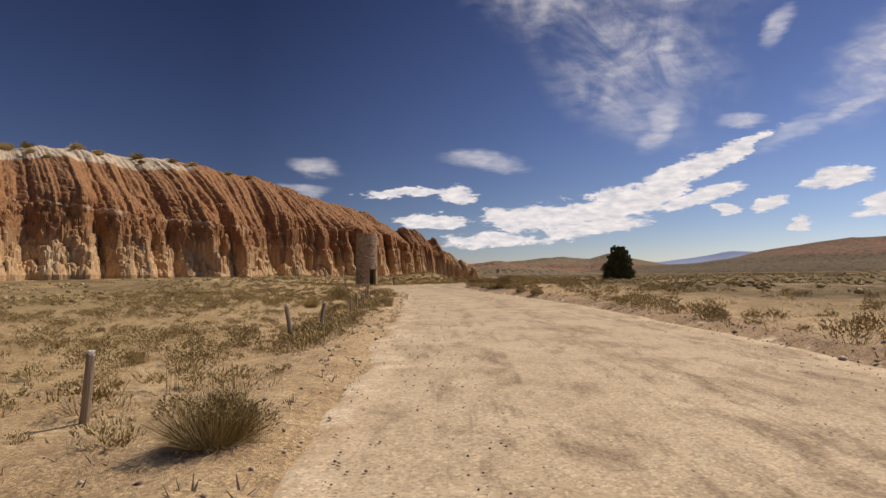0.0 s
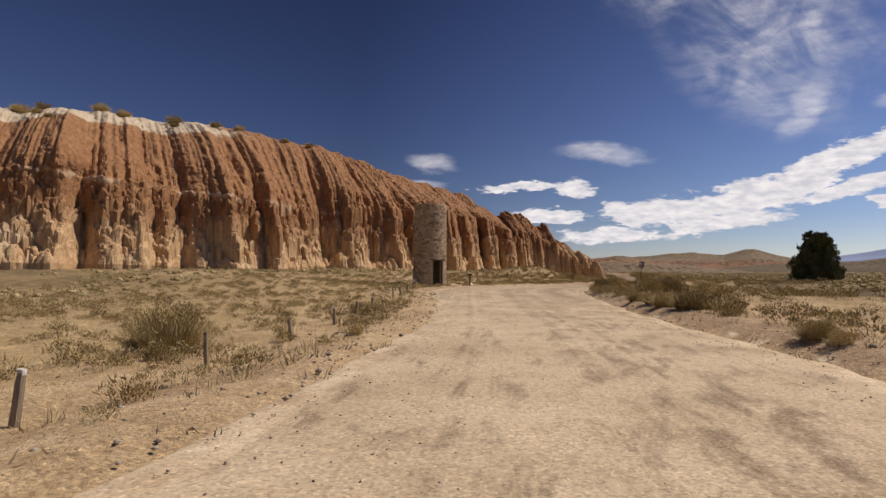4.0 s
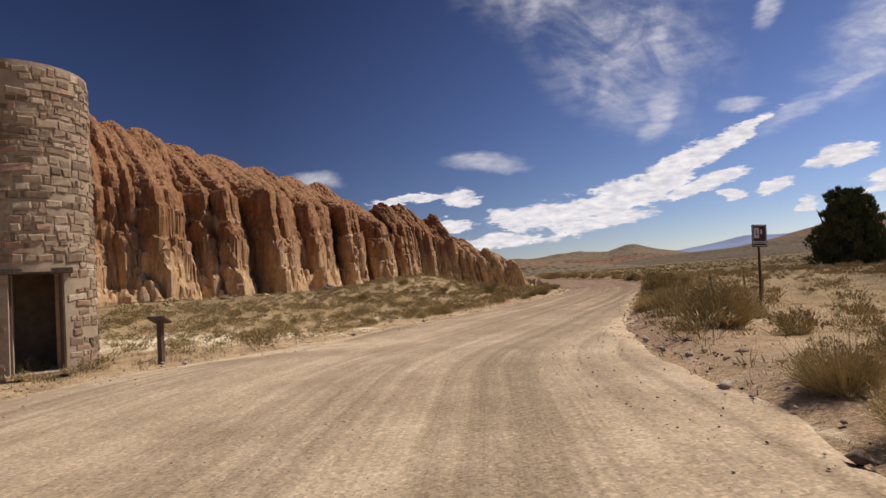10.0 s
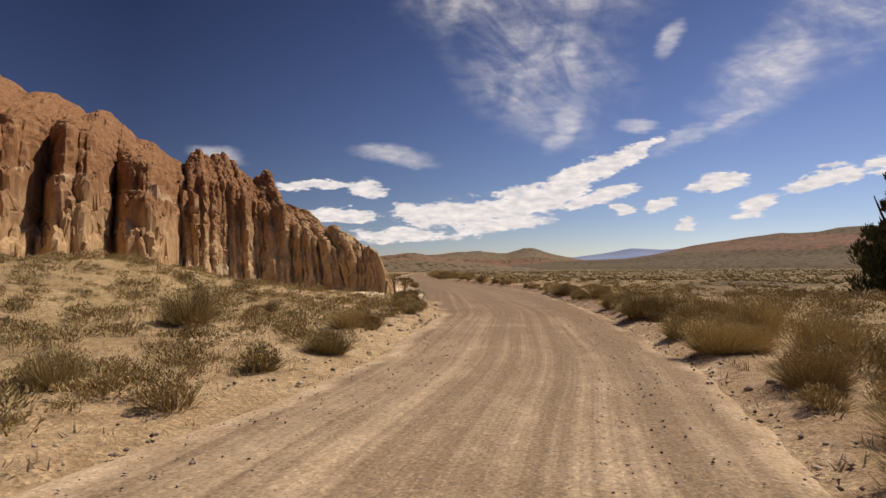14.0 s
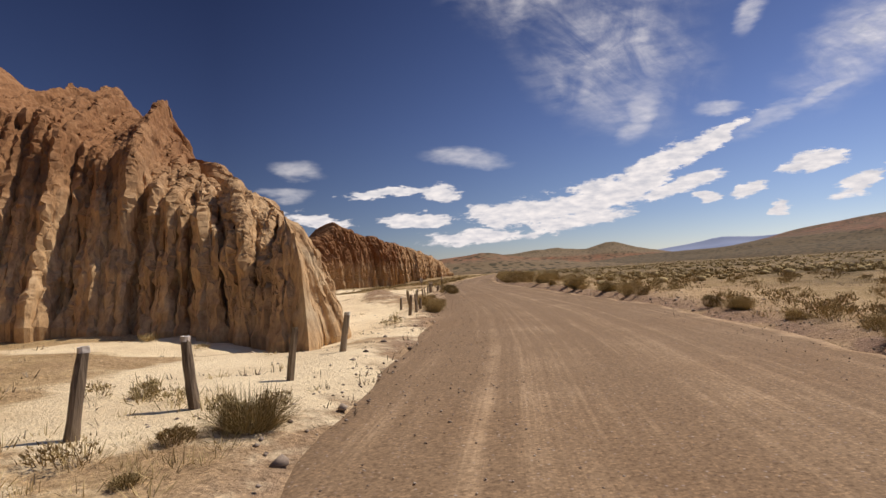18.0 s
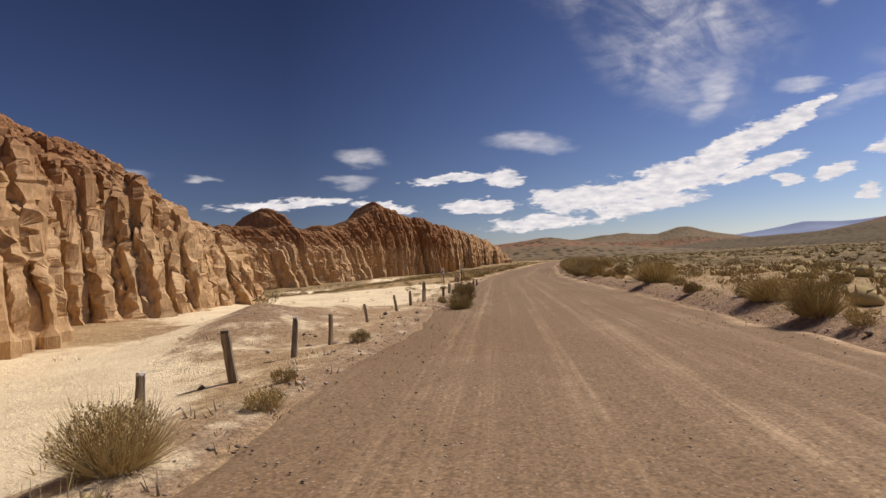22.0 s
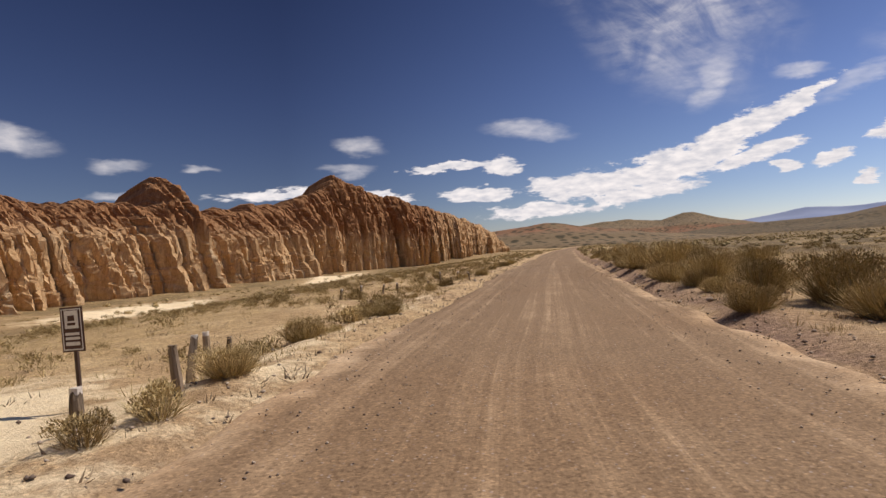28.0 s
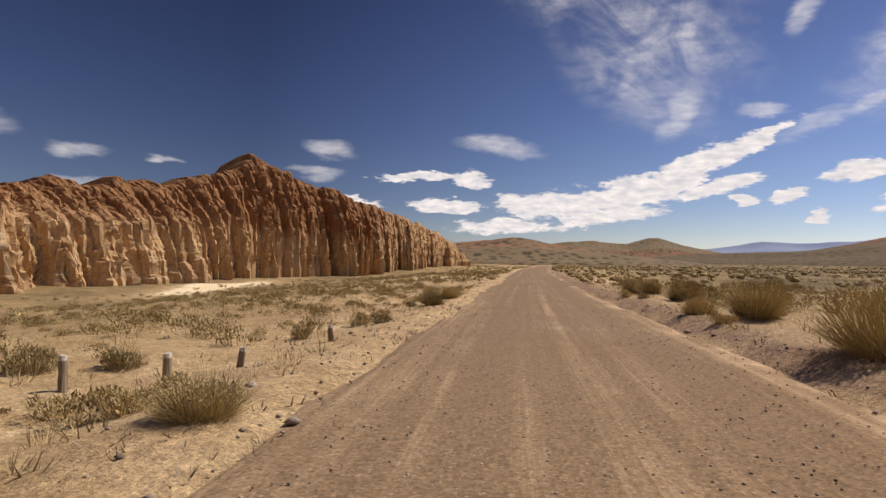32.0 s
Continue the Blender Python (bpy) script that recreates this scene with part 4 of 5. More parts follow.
def blades(rng, n, base_r, height, spread, width, lean=0.5, segs=2, start=0.0, dome=True):
    """Thin upward blades as verts and triangles; each blade is a tapering strip."""
    vs, fs = [], []
    for _ in range(n):
        a = rng.uniform(0, 2 * math.pi)
        r = math.sqrt(rng.random()) * base_r
        x, y = r * math.cos(a), r * math.sin(a)
        da = a + rng.uniform(-0.7, 0.7)
        tilt = rng.random() ** 0.8 * lean
        ln = height * rng.uniform(0.65, 1.05) * (1 - 0.30 * tilt if dome else 1)
        s, c = math.sin(tilt), math.cos(tilt)
        ox, oy = math.cos(da) * s, math.sin(da) * s
        fa = rng.uniform(0, math.pi)
        wx, wy = math.cos(fa) * width, math.sin(fa) * width
        z0 = start * ln * rng.random()
        b = len(vs)
        for k in range(segs + 1):
            t = k / segs
            q = z0 + ln * t
            bend = 1 + 0.25 * t
            px, py, pz = x + ox * q * bend * spread, y + oy * q * bend * spread, c * q * (1 - 0.08 * t * tilt)
            w2 = 1 - 0.85 * t
            vs += [(px - wx * w2, py - wy * w2, pz), (px + wx * w2, py + wy * w2, pz)]
        for k in range(segs):
            i = b + 2 * k
            fs += [(i, i + 1, i + 3), (i, i + 3, i + 2)]
    return vs, fs


def leaf_cloud(rng, n, rx, rz, size, z0, shell=0.55, up=0.6, slim=0.28):
    """Small leaf sprays filling a lumpy dome."""
    lumps = [(rng.uniform(0, 6.283), rng.uniform(0.25, 0.7), rng.uniform(0.35, 1.0), rng.uniform(0.30, 0.5)) for _ in range(7)]
    vs, fs = [], []
    while len(fs) < n:
        a, q, h, lr = rng.choice(lumps)
        th, ph = rng.uniform(0, 6.283), math.acos(rng.uniform(-0.4, 1))
        rad = lr * rng.uniform(shell, 1.05)
        x = rx * (q * math.cos(a) + rad * math.sin(ph) * math.cos(th))
        y = rx * (q * math.sin(a) + rad * math.sin(ph) * math.sin(th))
        z = z0 + rz * max(0.02, h * 0.62 + rad * math.cos(ph) * 0.8)
        d = Vector((x * 0.6 / rx + rng.uniform(-0.5, 0.5), y * 0.6 / rx + rng.uniform(-0.5, 0.5), up + rng.uniform(-0.3, 0.5))).normalized()
        w = d.cross(Vector((rng.uniform(-1, 1), rng.uniform(-1, 1), rng.uniform(-1, 1)))).normalized() * size * slim
        ln = size * rng.uniform(0.7, 1.5)
        b = len(vs)
        vs += [(x - w.x, y - w.y, z - w.z), (x + w.x, y + w.y, z + w.z), (x + d.x * ln, y + d.y * ln, z + d.z * ln)]
        fs.append((b, b + 1, b + 2))
    return vs, fs


def lumpy_core(rng, rx, rz, subdiv, z0=0.0):
    """The dense heart of a bush: an uneven dome of twigs."""
    bm = bmesh.new()
    bmesh.ops.create_icosphere(bm, subdivisions=subdiv, radius=1.0)
    bm.verts.index_update()
    for v_ in bm.verts:
        q = rng.uniform(0.70, 1.12)
        v_.co = Vector((v_.co.x * rx * q, v_.co.y * rx * q, z0 + rz * (0.5 + 0.5 * v_.co.z) * rng.uniform(0.8, 1.1)))
    out = [tuple(v_.co) for v_ in bm.verts], [tuple(v_.index for v_ in f.verts) for f in bm.faces]
    bm.free()
    return out


def merged(*pieces):
    vs, fs = [], []
    for v, f in pieces:
        fs += [tuple(i + len(vs) for i in t) for t in f]
        vs += list(v)
    return vs, fs


def raw_mesh(name, vs, fs, mat):
    me = bpy.data.meshes.new(name)
    me.from_pydata(vs, [], fs)
    me.materials.append(mat)
    return me


rng = random.Random(7)
BUSHES = []
for k in range(7):
    twigs = raw_mesh("branchwork", *blades(rng, 60, 0.10, 0.42, 1.0, 0.006, 1.0, 2), TWIG)
    kind_leaf = (SAGE, SAGE, STRAW, SAGE, SAGE, STRAW, SAGE)[k]
    fols = []
    for n_blade, n_leaf, leaf, wide in ((1300, 3000, 0.024, 0.0034), (230, 1000, 0.045, 0.0060)):
        v1, f1 = blades(rng, n_blade, 0.20, 0.47, 1.0, wide, 1.05, 1, 0.3)
        v2, f2 = leaf_cloud(rng, n_leaf, 0.40, 0.45, leaf, 0.06)
        fols.append(raw_mesh("foliage", *merged((v1, f1), (v2, f2)), kind_leaf))
    BUSHES.append((twigs, fols, k in (2, 5)))


def bush(x, y, size, k, flat=1.0):
    twigs, fols, straw = BUSHES[k % 7]
    fol = fols[0 if size > 1.05 else 1]
    top = new("shrub")
    top.location = (x, y, float(ground_z(x, y)) - 0.04)
    top.scale = (size, size, size * flat)
    top.rotation_euler = (0, 0, (x * 7.3 + y * 3.1) % 6.28)
    for nm, me in (("branchwork", twigs), ("foliage", fol)):
        o = new(nm, me)
        o.parent = top
    tagged(top, "straw-coloured dry desert bush on sandy soil" if straw else "grey-green sagebrush with bare lower twigs", "shrub", "desert shrubs")
    return top


# shrubs beside the road: x, y, size, sort
MAIN_BUSHES = [(-3.5, 14.8, 0.75, 2), (-4.3, 16.6, 0.8, 2), (-3.1, 18.9, 0.5, 0), (-5.2, 27.2, 0.9, 1), (-6.9, 42.4, 0.9, 3), (-7.5, 33.5, 1.3, 1), (-3.2, 31.8, 0.7, 0), (-2.9, 32.5, 0.6, 4), (-5.2, 36.4, 0.6, 2), (-7.8, 44.0, 2.2, 6), (-2.7, 29.2, 0.7, 1),
               (-6.9, 59.4, 0.6, 2), (-8.0, 61.4, 0.6, 5), (5.8, 87.9, 1.6, 1), (3.4, 76.2, 1.1, 5), (3.2, 73.4, 0.6, 2), (3.6, 71.8, 1.5, 0), (3.4, 69.4, 0.9, 5), (4.0, 64.5, 0.9, 2), (4.2, 61.4, 1.0, 5), (5.4, 64.1, 1.8, 0), (7.8, 74.7, 2.0, 4), (4.4, 58.8, 0.6, 2),
               (10.1, 101.2, 2.2, 0), (12.9, 103.6, 1.2, 2), (9.4, 95.3, 0.9, 5), (9.2, 94.0, 0.5, 3), (6.6, 90.0, 1.4, 5), (13.6, 108.6, 1.5, 0), (15.3, 112.5, 1.8, 4), (15.0, 114.4, 1.2, 2), (17.4, 123.3, 1.4, 1), (13.8, 107.3, 1.2, 5), (2.5, 114.5, 1.6, 3), (2.5, 108.4, 1.1, 0),
               (9.3, 135.5, 0.5, 2), (9.4, 134.4, 0.35, 1), (8.0, 137.6, 0.5, 3), (20.9, 156.8, 0.9, 0), (21.0, 166.6, 1.5, 0), (11.9, 153.9, 1.1, 6), (12.0, 160.7, 0.7, 1), (20.9, 173.8, 0.8, 5), (11.5, 158.8, 1.2, 5), (11.9, 165.8, 0.6, 1), (11.7, 162.1, 0.5, 2)]
for x, y, s, k in MAIN_BUSHES:
    bush(x, y, s, k, 1.45 if s > 2.3 else 1.15 if s > 1.4 else 1.0)
for x, y, s, k in ((-6.5, 12.5, 0.8, 0), (-4.6, 20.5, 0.7, 3), (-5.4, 26.0, 1.1, 4), (-4.6, 34, 0.9, 6), (-6.8, 44, 1.1, 1),
                   (7.0, 67.4, 2.0, 0), (4.3, 60, 1.0, 2), (4.2, 74.3, 1.2, 3), (5.2, 58, 1.1, 5), (8.5, 62.5, 1.5, 4), (9.5, 70, 1.6, 6), (6.0, 80, 1.0, 1), (-6.4, 53.5, 0.9, 2), (-5.6, 50.2, 0.8, 0), (-7.2, 54.6, 0.8, 5), (-7.8, 58, 0.7, 3),
                   (2.9, 71.6, 1.1, 5), (3.8, 77.9, 1.3, 4), (3.4, 74.4, 0.8, 2), (5.4, 86.4, 1.4, 1), (5.6, 84.7, 2.2, 0), (7.3, 90.8, 1.2, 2), (6.4, 83.2, 1.0, 3), (11.5, 104.8, 1.5, 6), (7.6, 87.0, 0.9, 5),
                   (10.2, 100.4, 2.1, 4), (12.2, 101.6, 1.2, 2), (13.3, 103.5, 1.7, 0), (15.4, 112, 1.7, 1), (14.1, 109.2, 2.2, 3), (16.0, 113.3, 1.5, 6), (15.6, 115.5, 0.9, 5), (18.4, 124.6, 1.5, 0), (17.9, 122.3, 0.9, 2), (19.8, 127.0, 1.2, 4),
                   (2.2, 115.9, 1.2, 1), (-1.0, 112.0, 1.0, 3), (3.8, 119.0, 0.8, 0), (-4.0, 117.0, 1.1, 6), (0.5, 108.0, 0.7, 5), (-3.0, 104.5, 0.8, 2), (-6.0, 109.0, 1.1, 4),
                   (21.4, 158.6, 1.1, 5), (21.2, 167.8, 1.2, 3), (12.1, 154.9, 1.0, 6), (12.2, 157.2, 1.0, 4), (12.8, 162.6, 1.0, 1), (21.0, 172.7, 0.9, 2), (21.4, 170.4, 0.8, 5), (12.6, 165.9, 1.15, 1), (12.8, 164.6, 0.6, 2), (13.5, 173.6, 1.1, 3), (13.4, 177.3, 1.35, 0), (12.7, 176.4, 0.6, 5), (13.2, 182.8, 1.3, 4),
                   (21.4, 179.6, 1.6, 6), (21.9, 182.9, 1.3, 3), (22.6, 186.0, 1.5, 1), (24.2, 189.0, 1.6, 0), (25.6, 196.8, 1.9, 4), (22.8, 193.0, 1.2, 2), (23.1, 204.8, 1.7, 0), (22.6, 210.6, 1.5, 3), (26.1, 215.5, 1.7, 6), (22.9, 203.0, 1.5, 4), (22.8, 207.6, 1.5, 1),
                   (12.6, 197.3, 0.7, 2), (12.8, 198.1, 0.8, 6), (23.1, 215.8, 2.0, 0), (22.9, 219.8, 1.7, 4), (23.4, 224.9, 1.5, 1), (23.7, 213.6, 1.7, 3), (24.9, 219.0, 1.9, 6), (10.9, 215.0, 1.0, 3), (24.3, 228.8, 1.9, 0), (25.4, 234.8, 1.6, 4), (26.2, 241.6, 1.4, 1), (26.8, 229.5, 1.7, 3),
                   (11.8, 228.6, 0.9, 6), (12.8, 229.2, 0.9, 1), (10.2, 226.0, 0.9, 4), (14.6, 233.0, 0.7, 0), (26.0, 246.5, 1.3, 3), (27.2, 238.0, 1.6, 0)):
    if min(math.hypot(x - b[0], y - b[1]) for b in MAIN_BUSHES) > 1.6:
        bush(x, y, s * (1.3 if x > 20 and y > 175 else 1.0), k)

# scattered brush: the nearest as things, the rest as one mass
spots = []
tries = 0
rng = random.Random(21)


def open_ground(x, y):
    l, r = (float(v) for v in road_edges(y))
    if l - 0.9 < x < r + 0.7:
        return False
    if x < l:
        foot_y, foot_x = (20, 58, 85, 97, 110, 121, 138, 149, 149.3, 141, 142, 158, 182, 190, 204, 222, 255, 280, 322, 352, 396), (-150, -82, -45, -33, -32, -24, -14.5, -8, 4, 11.5, 12, 7, 6, 2, -10, -18, -22, -12, -4, 10, 22)
        if x < np.interp(y, foot_y, foot_x) + 1.2:
            return False
        if y > 138 and y < 200 and x < l - 0.8 and rng.random() < 0.93:
            return False
    return True


while len(spots) < 7000 and tries < 120000:
    tries += 1
    y = rng.uniform(-4, 150) if rng.random() < 0.45 else rng.uniform(60, 420)
    x = float(np.interp(y, ROAD_Y, ROAD_L)) - rng.random() ** 1.4 * 45 if rng.random() < 0.52 else float(np.interp(y, ROAD_Y, ROAD_R)) + rng.random() ** 2.3 * 150
    if not open_ground(x, y) or vnoise(x * 0.13, y * 0.13, 61) + 0.35 * vnoise(x * 0.5, y * 0.5, 62) < rng.uniform(0.25, 0.85) - (0.15 if x > 20 and y > 150 else 0.0):
        continue
    right = x > float(np.interp(y, ROAD_Y, ROAD_R))
    spots.append((x, y, rng.uniform(0.5, 1.3) * (1.35 if right else 1.0), rng.randrange(7)))
cx = np.interp([s[1] for s in spots], ROAD_Y, (ROAD_L + ROAD_R) / 2)
order = sorted(range(len(spots)), key=lambda i: abs(spots[i][0] - cx[i]) + (0 if spots[i][1] < 250 else 200))
for i in order[:190]:
    bush(*spots[i], 0.85)


def scatter(name, spots_, templates, mat, label, category, sink=0.03):
    """Many small plants or stones as one mesh."""
    vs, fs, base = [], [], 0
    arr = [(np.array(v, np.float32), np.array(f, np.int32)) for v, f in templates]
    xs, ys = np.array([s[0] for s in spots_]), np.array([s[1] for s in spots_])
    zs = ground_z(xs, ys)
    for (x, y, s, k), z in zip(spots_, zs):
        v, f = arr[k % len(arr)]
        a = (x * 5.7 + y * 2.3) % 6.28
        ca, sa = math.cos(a) * s, math.sin(a) * s
        vs.append(np.stack([v[:, 0] * ca - v[:, 1] * sa + x, v[:, 0] * sa + v[:, 1] * ca + y, v[:, 2] * s + z - sink], 1))
        fs.append(f + base)
        base += len(v)
    V, Fc = np.concatenate(vs), np.concatenate(fs)
    me = bpy.data.meshes.new(name)
    me.vertices.add(len(V))
    me.vertices.foreach_set("co", V.reshape(-1))
    me.loops.add(Fc.size)
    me.loops.foreach_set("vertex_index", Fc.reshape(-1))
    me.polygons.add(len(Fc))
    me.polygons.foreach_set("loop_start", (np.arange(len(Fc)) * 3).astype(np.int32))
    me.update()
    me.materials.append(mat)
    me.validate()
    return tagged(new(name, me), label, category, kind="stuff")


def small_bush(seed, n_blade=34, n_leaf=230, leaf=0.055):
    r = random.Random(seed)
    pieces = [blades(r, n_blade, 0.26, 0.30, 1.0, 0.006 if leaf < 0.1 else 0.012, 1.25, 1, 0.2), leaf_cloud(r, n_leaf, 0.42, 0.36, leaf, 0.0, 0.35, 0.5, 0.22 if leaf < 0.1 else 0.3)]
    return merged(*pieces, *([lumpy_core(r, 0.24, 0.28, 1)] if leaf > 0.1 else []))


SMALL = [small_bush(s) for s in range(6)]
rest = [spots[i] for i in order[190:]]
by_road = [q for q in rest if abs(q[0] - float(np.interp(q[1], ROAD_Y, (ROAD_L + ROAD_R) / 2))) < 24 and q[1] < 260]
beyond = set(rest) - set(by_road)
clumps_r = random.Random(77)
for _ in range(1300):
    late_part = clumps_r.random() < 0.5
    y = clumps_r.uniform(212, 330) if late_part else clumps_r.uniform(-2, 92)
    l = float(np.interp(y, ROAD_Y, ROAD_L))
    x = l - (2.5 if late_part else 1.6) - clumps_r.random() ** 1.3 * 26
    if open_ground(x, y) and vnoise(x * 0.2, y * 0.2, 65) > clumps_r.uniform(0.1, 0.7):
        by_road.append((x, y, clumps_r.uniform(0.7, 1.45), clumps_r.randrange(6)))
# the mound below the cliff, the plain at the start and the far plain are thick with low brush
for lo, hi, reach_, count in ((90, 125, 17.0, 1050), (-2, 90, 22.0, 700), (214, 330, 34.0, 900)):
    for _ in range(count):
        y = clumps_r.uniform(lo, hi)
        x = float(np.interp(y, ROAD_Y, ROAD_L)) - (1.3 if hi < 200 else 3.5) - clumps_r.random() ** 1.2 * reach_
        if open_ground(x, y):
            by_road.append((x, y, clumps_r.choice((0.35, 0.45, 0.55, 0.7, 0.9, 1.1)), clumps_r.randrange(6)))
scatter("sagebrush", [q for j, q in enumerate(by_road) if j % 5 > 1], SMALL, SAGE, "grey-green sagebrush over the plain", "brush")
scatter("rabbitbrush", [q for j, q in enumerate(by_road) if j % 5 < 2], SMALL, STRAW, "straw-coloured dry brush over the plain", "brush")
# farther brush, coarser
FARBUSH = [small_bush(s, 5, 30, 0.105) for s in range(20, 25)]
far_spots = []
while len(far_spots) < 4600:
    d, a = 90 + 800 * rng.random() ** 1.4, radians(rng.uniform(-8, 62))
    x, y = 8 + d * math.sin(a), 80 + d * math.cos(a)
    l, r = (float(v) for v in road_edges(y))
    if x < r + 3 or vnoise(x * 0.05, y * 0.05, 71) < rng.uniform(0.2, 0.6):
        continue
    far_spots.append((x, y, rng.uniform(0.9, 1.9), rng.randrange(5)))
scatter("far_sagebrush", far_spots + sorted(beyond), FARBUSH, SAGE, "grey-green sagebrush far over the plain", "brush", 0.1)
# grass tufts
TUFT = [blades(random.Random(s), 22, 0.10, 0.17, 1.0, 0.006, 1.25, 1, 0.0) for s in range(6)]
tufts = []
while len(tufts) < 15000:
    y = rng.uniform(-2, 260) if rng.random() < 0.7 else rng.uniform(88, 140)
    l, r = (float(v) for v in road_edges(y))
    x = l - 0.3 - rng.random() ** 1.7 * 30 if rng.random() < 0.55 else r + 0.3 + rng.random() ** 1.7 * 30
    if not open_ground(x, y) or vnoise(x * 0.3, y * 0.3, 81) < rng.uniform(0.15, 0.8):
        continue
    tufts.append((x, y, rng.uniform(0.7, 1.6), rng.randrange(6)))
scatter("grass", tufts, TUFT, STRAW, "dry yellow grass tufts on sandy soil", "grass")


# low litter of dead stems
LITTER = [blades(random.Random(s), 7, 0.10, 0.10, 1.0, 0.009, 1.3, 1, 0.0) for s in range(40, 46)]
litter = []
while len(litter) < 8000:
    y = rng.uniform(-2, 250)
    l, r = (float(v) for v in road_edges(y))
    x = l - 0.1 - rng.random() ** 1.5 * 16 if rng.random() < 0.6 else r + 0.1 + rng.random() ** 1.5 * 14
    if (140 < y < 200 and x < l - 1.5 and rng.random() < 0.85) or vnoise(x * 0.4, y * 0.4, 91) < rng.uniform(0.1, 0.75):
        continue
    litter.append((x, y, rng.uniform(0.5, 1.6), rng.randrange(6)))
scatter("dead_stems", litter, LITTER, TWIG, "low litter of dead grey-brown stems", "litter", 0.01)

# ---- stones ----
def stone_template(seed):
    bm = bmesh.new()
    bmesh.ops.create_icosphere(bm, subdivisions=1, radius=1.0)
    r = random.Random(seed)
    for v_ in bm.verts:
        v_.co = Vector((v_.co.x * r.uniform(0.7, 1.2), v_.co.y * r.uniform(0.6, 1.1), v_.co.z * r.uniform(0.4, 0.75)))
    bm.verts.index_update()
    out = [tuple(v_.co) for v_ in bm.verts], [tuple(v_.index for v_ in f.verts) for f in bm.faces]
    bm.free()
    return out


def stone_material(name, dark, light):
    m, n = material(name)
    f = n.math("ADD", n.math("MULTIPLY", n.add("ShaderNodeNewGeometry").outputs["Random Per Island"], 0.7), n.math("MULTIPLY", n.noise(place_of(n), 6.0, 4), 0.4))
    return finish(m, n, n.ramp(f, [(0.2, dark), (0.9, light)]), 0.9, n.noise(place_of(n), 25.0, 4), 0.4, 0.02)


PEBBLE = stone_material("loose_stone", (0.10, 0.066, 0.05), (0.50, 0.41, 0.31))
ROCKS = [stone_template(s) for s in range(8)]
OCT = ((4, 0, 1), (4, 1, 2), (4, 2, 3), (4, 3, 0), (5, 1, 0), (5, 2, 1), (5, 3, 2), (5, 0, 3))
CHIPS = []
for s in range(8):
    r = random.Random(s + 70)
    CHIPS.append(([(r.uniform(0.7, 1.2), 0, 0), (0, r.uniform(0.6, 1.1), 0.1), (-r.uniform(0.7, 1.2), 0, 0), (0, -r.uniform(0.6, 1.1), 0), (r.uniform(-0.3, 0.3), r.uniform(-0.3, 0.3), r.uniform(0.4, 0.8)), (0, 0, -0.5)], OCT))
rng = random.Random(5)
pebbles = []
while len(pebbles) < 24000:
    y = rng.uniform(0, 240)
    l, r = (float(v) for v in road_edges(y))
    q = rng.random()
    x = rng.uniform(l, r) if q < 0.75 else (r + abs(rng.gauss(0, 1.4)) if q < 0.89 else l - abs(rng.gauss(0, 1.6)))
    pebbles.append((x, y, rng.uniform(0.007, 0.024) if q < 0.75 else rng.uniform(0.012, 0.05) * (1 + 1.6 * (rng.random() < 0.06)), rng.randrange(8)))
on_road = [p for p in pebbles if float(np.interp(p[1], ROAD_Y, ROAD_L)) - 0.3 < p[0] < float(np.interp(p[1], ROAD_Y, ROAD_R)) + 0.3]
road_set = set(on_road)
off_road = [p for p in pebbles if p not in road_set]
scatter("gravel", on_road, CHIPS, PEBBLE, "loose small stones on the gravel road", "gravel", -0.025)
scatter("gravel", off_road, CHIPS + ROCKS[:3], PEBBLE, "broken stones along the road verge", "gravel", 0.0)


# ---- fence posts ----
def wood_material(name, dark, light):
    m, n = material(name)
    p = n.add("ShaderNodeTexCoord").outputs["Object"]
    g = n.noise(n.scaled(p, 9.0, 9.0, 0.9), 2.0, 5, 0.65)
    c = n.ramp(n.math("ADD", g, n.math("MULTIPLY", n.math("SUBTRACT", n.add("ShaderNodeObjectInfo").outputs["Random"], 0.5), 0.3)), [(0.25, dark), (0.8, light)])
    return finish(m, n, c, 0.9, g, 0.8, 0.03)


GREYWOOD = wood_material("weathered_wood", (0.085, 0.06, 0.04), (0.37, 0.285, 0.195))
m_, n_ = material("chalky_end")
CHALK = finish(m_, n_, n_.ramp(n_.noise(place_of(n_), 12.0, 4), [(0.35, (0.45, 0.38, 0.30)), (0.6, (0.72, 0.67, 0.60))]), 0.9)


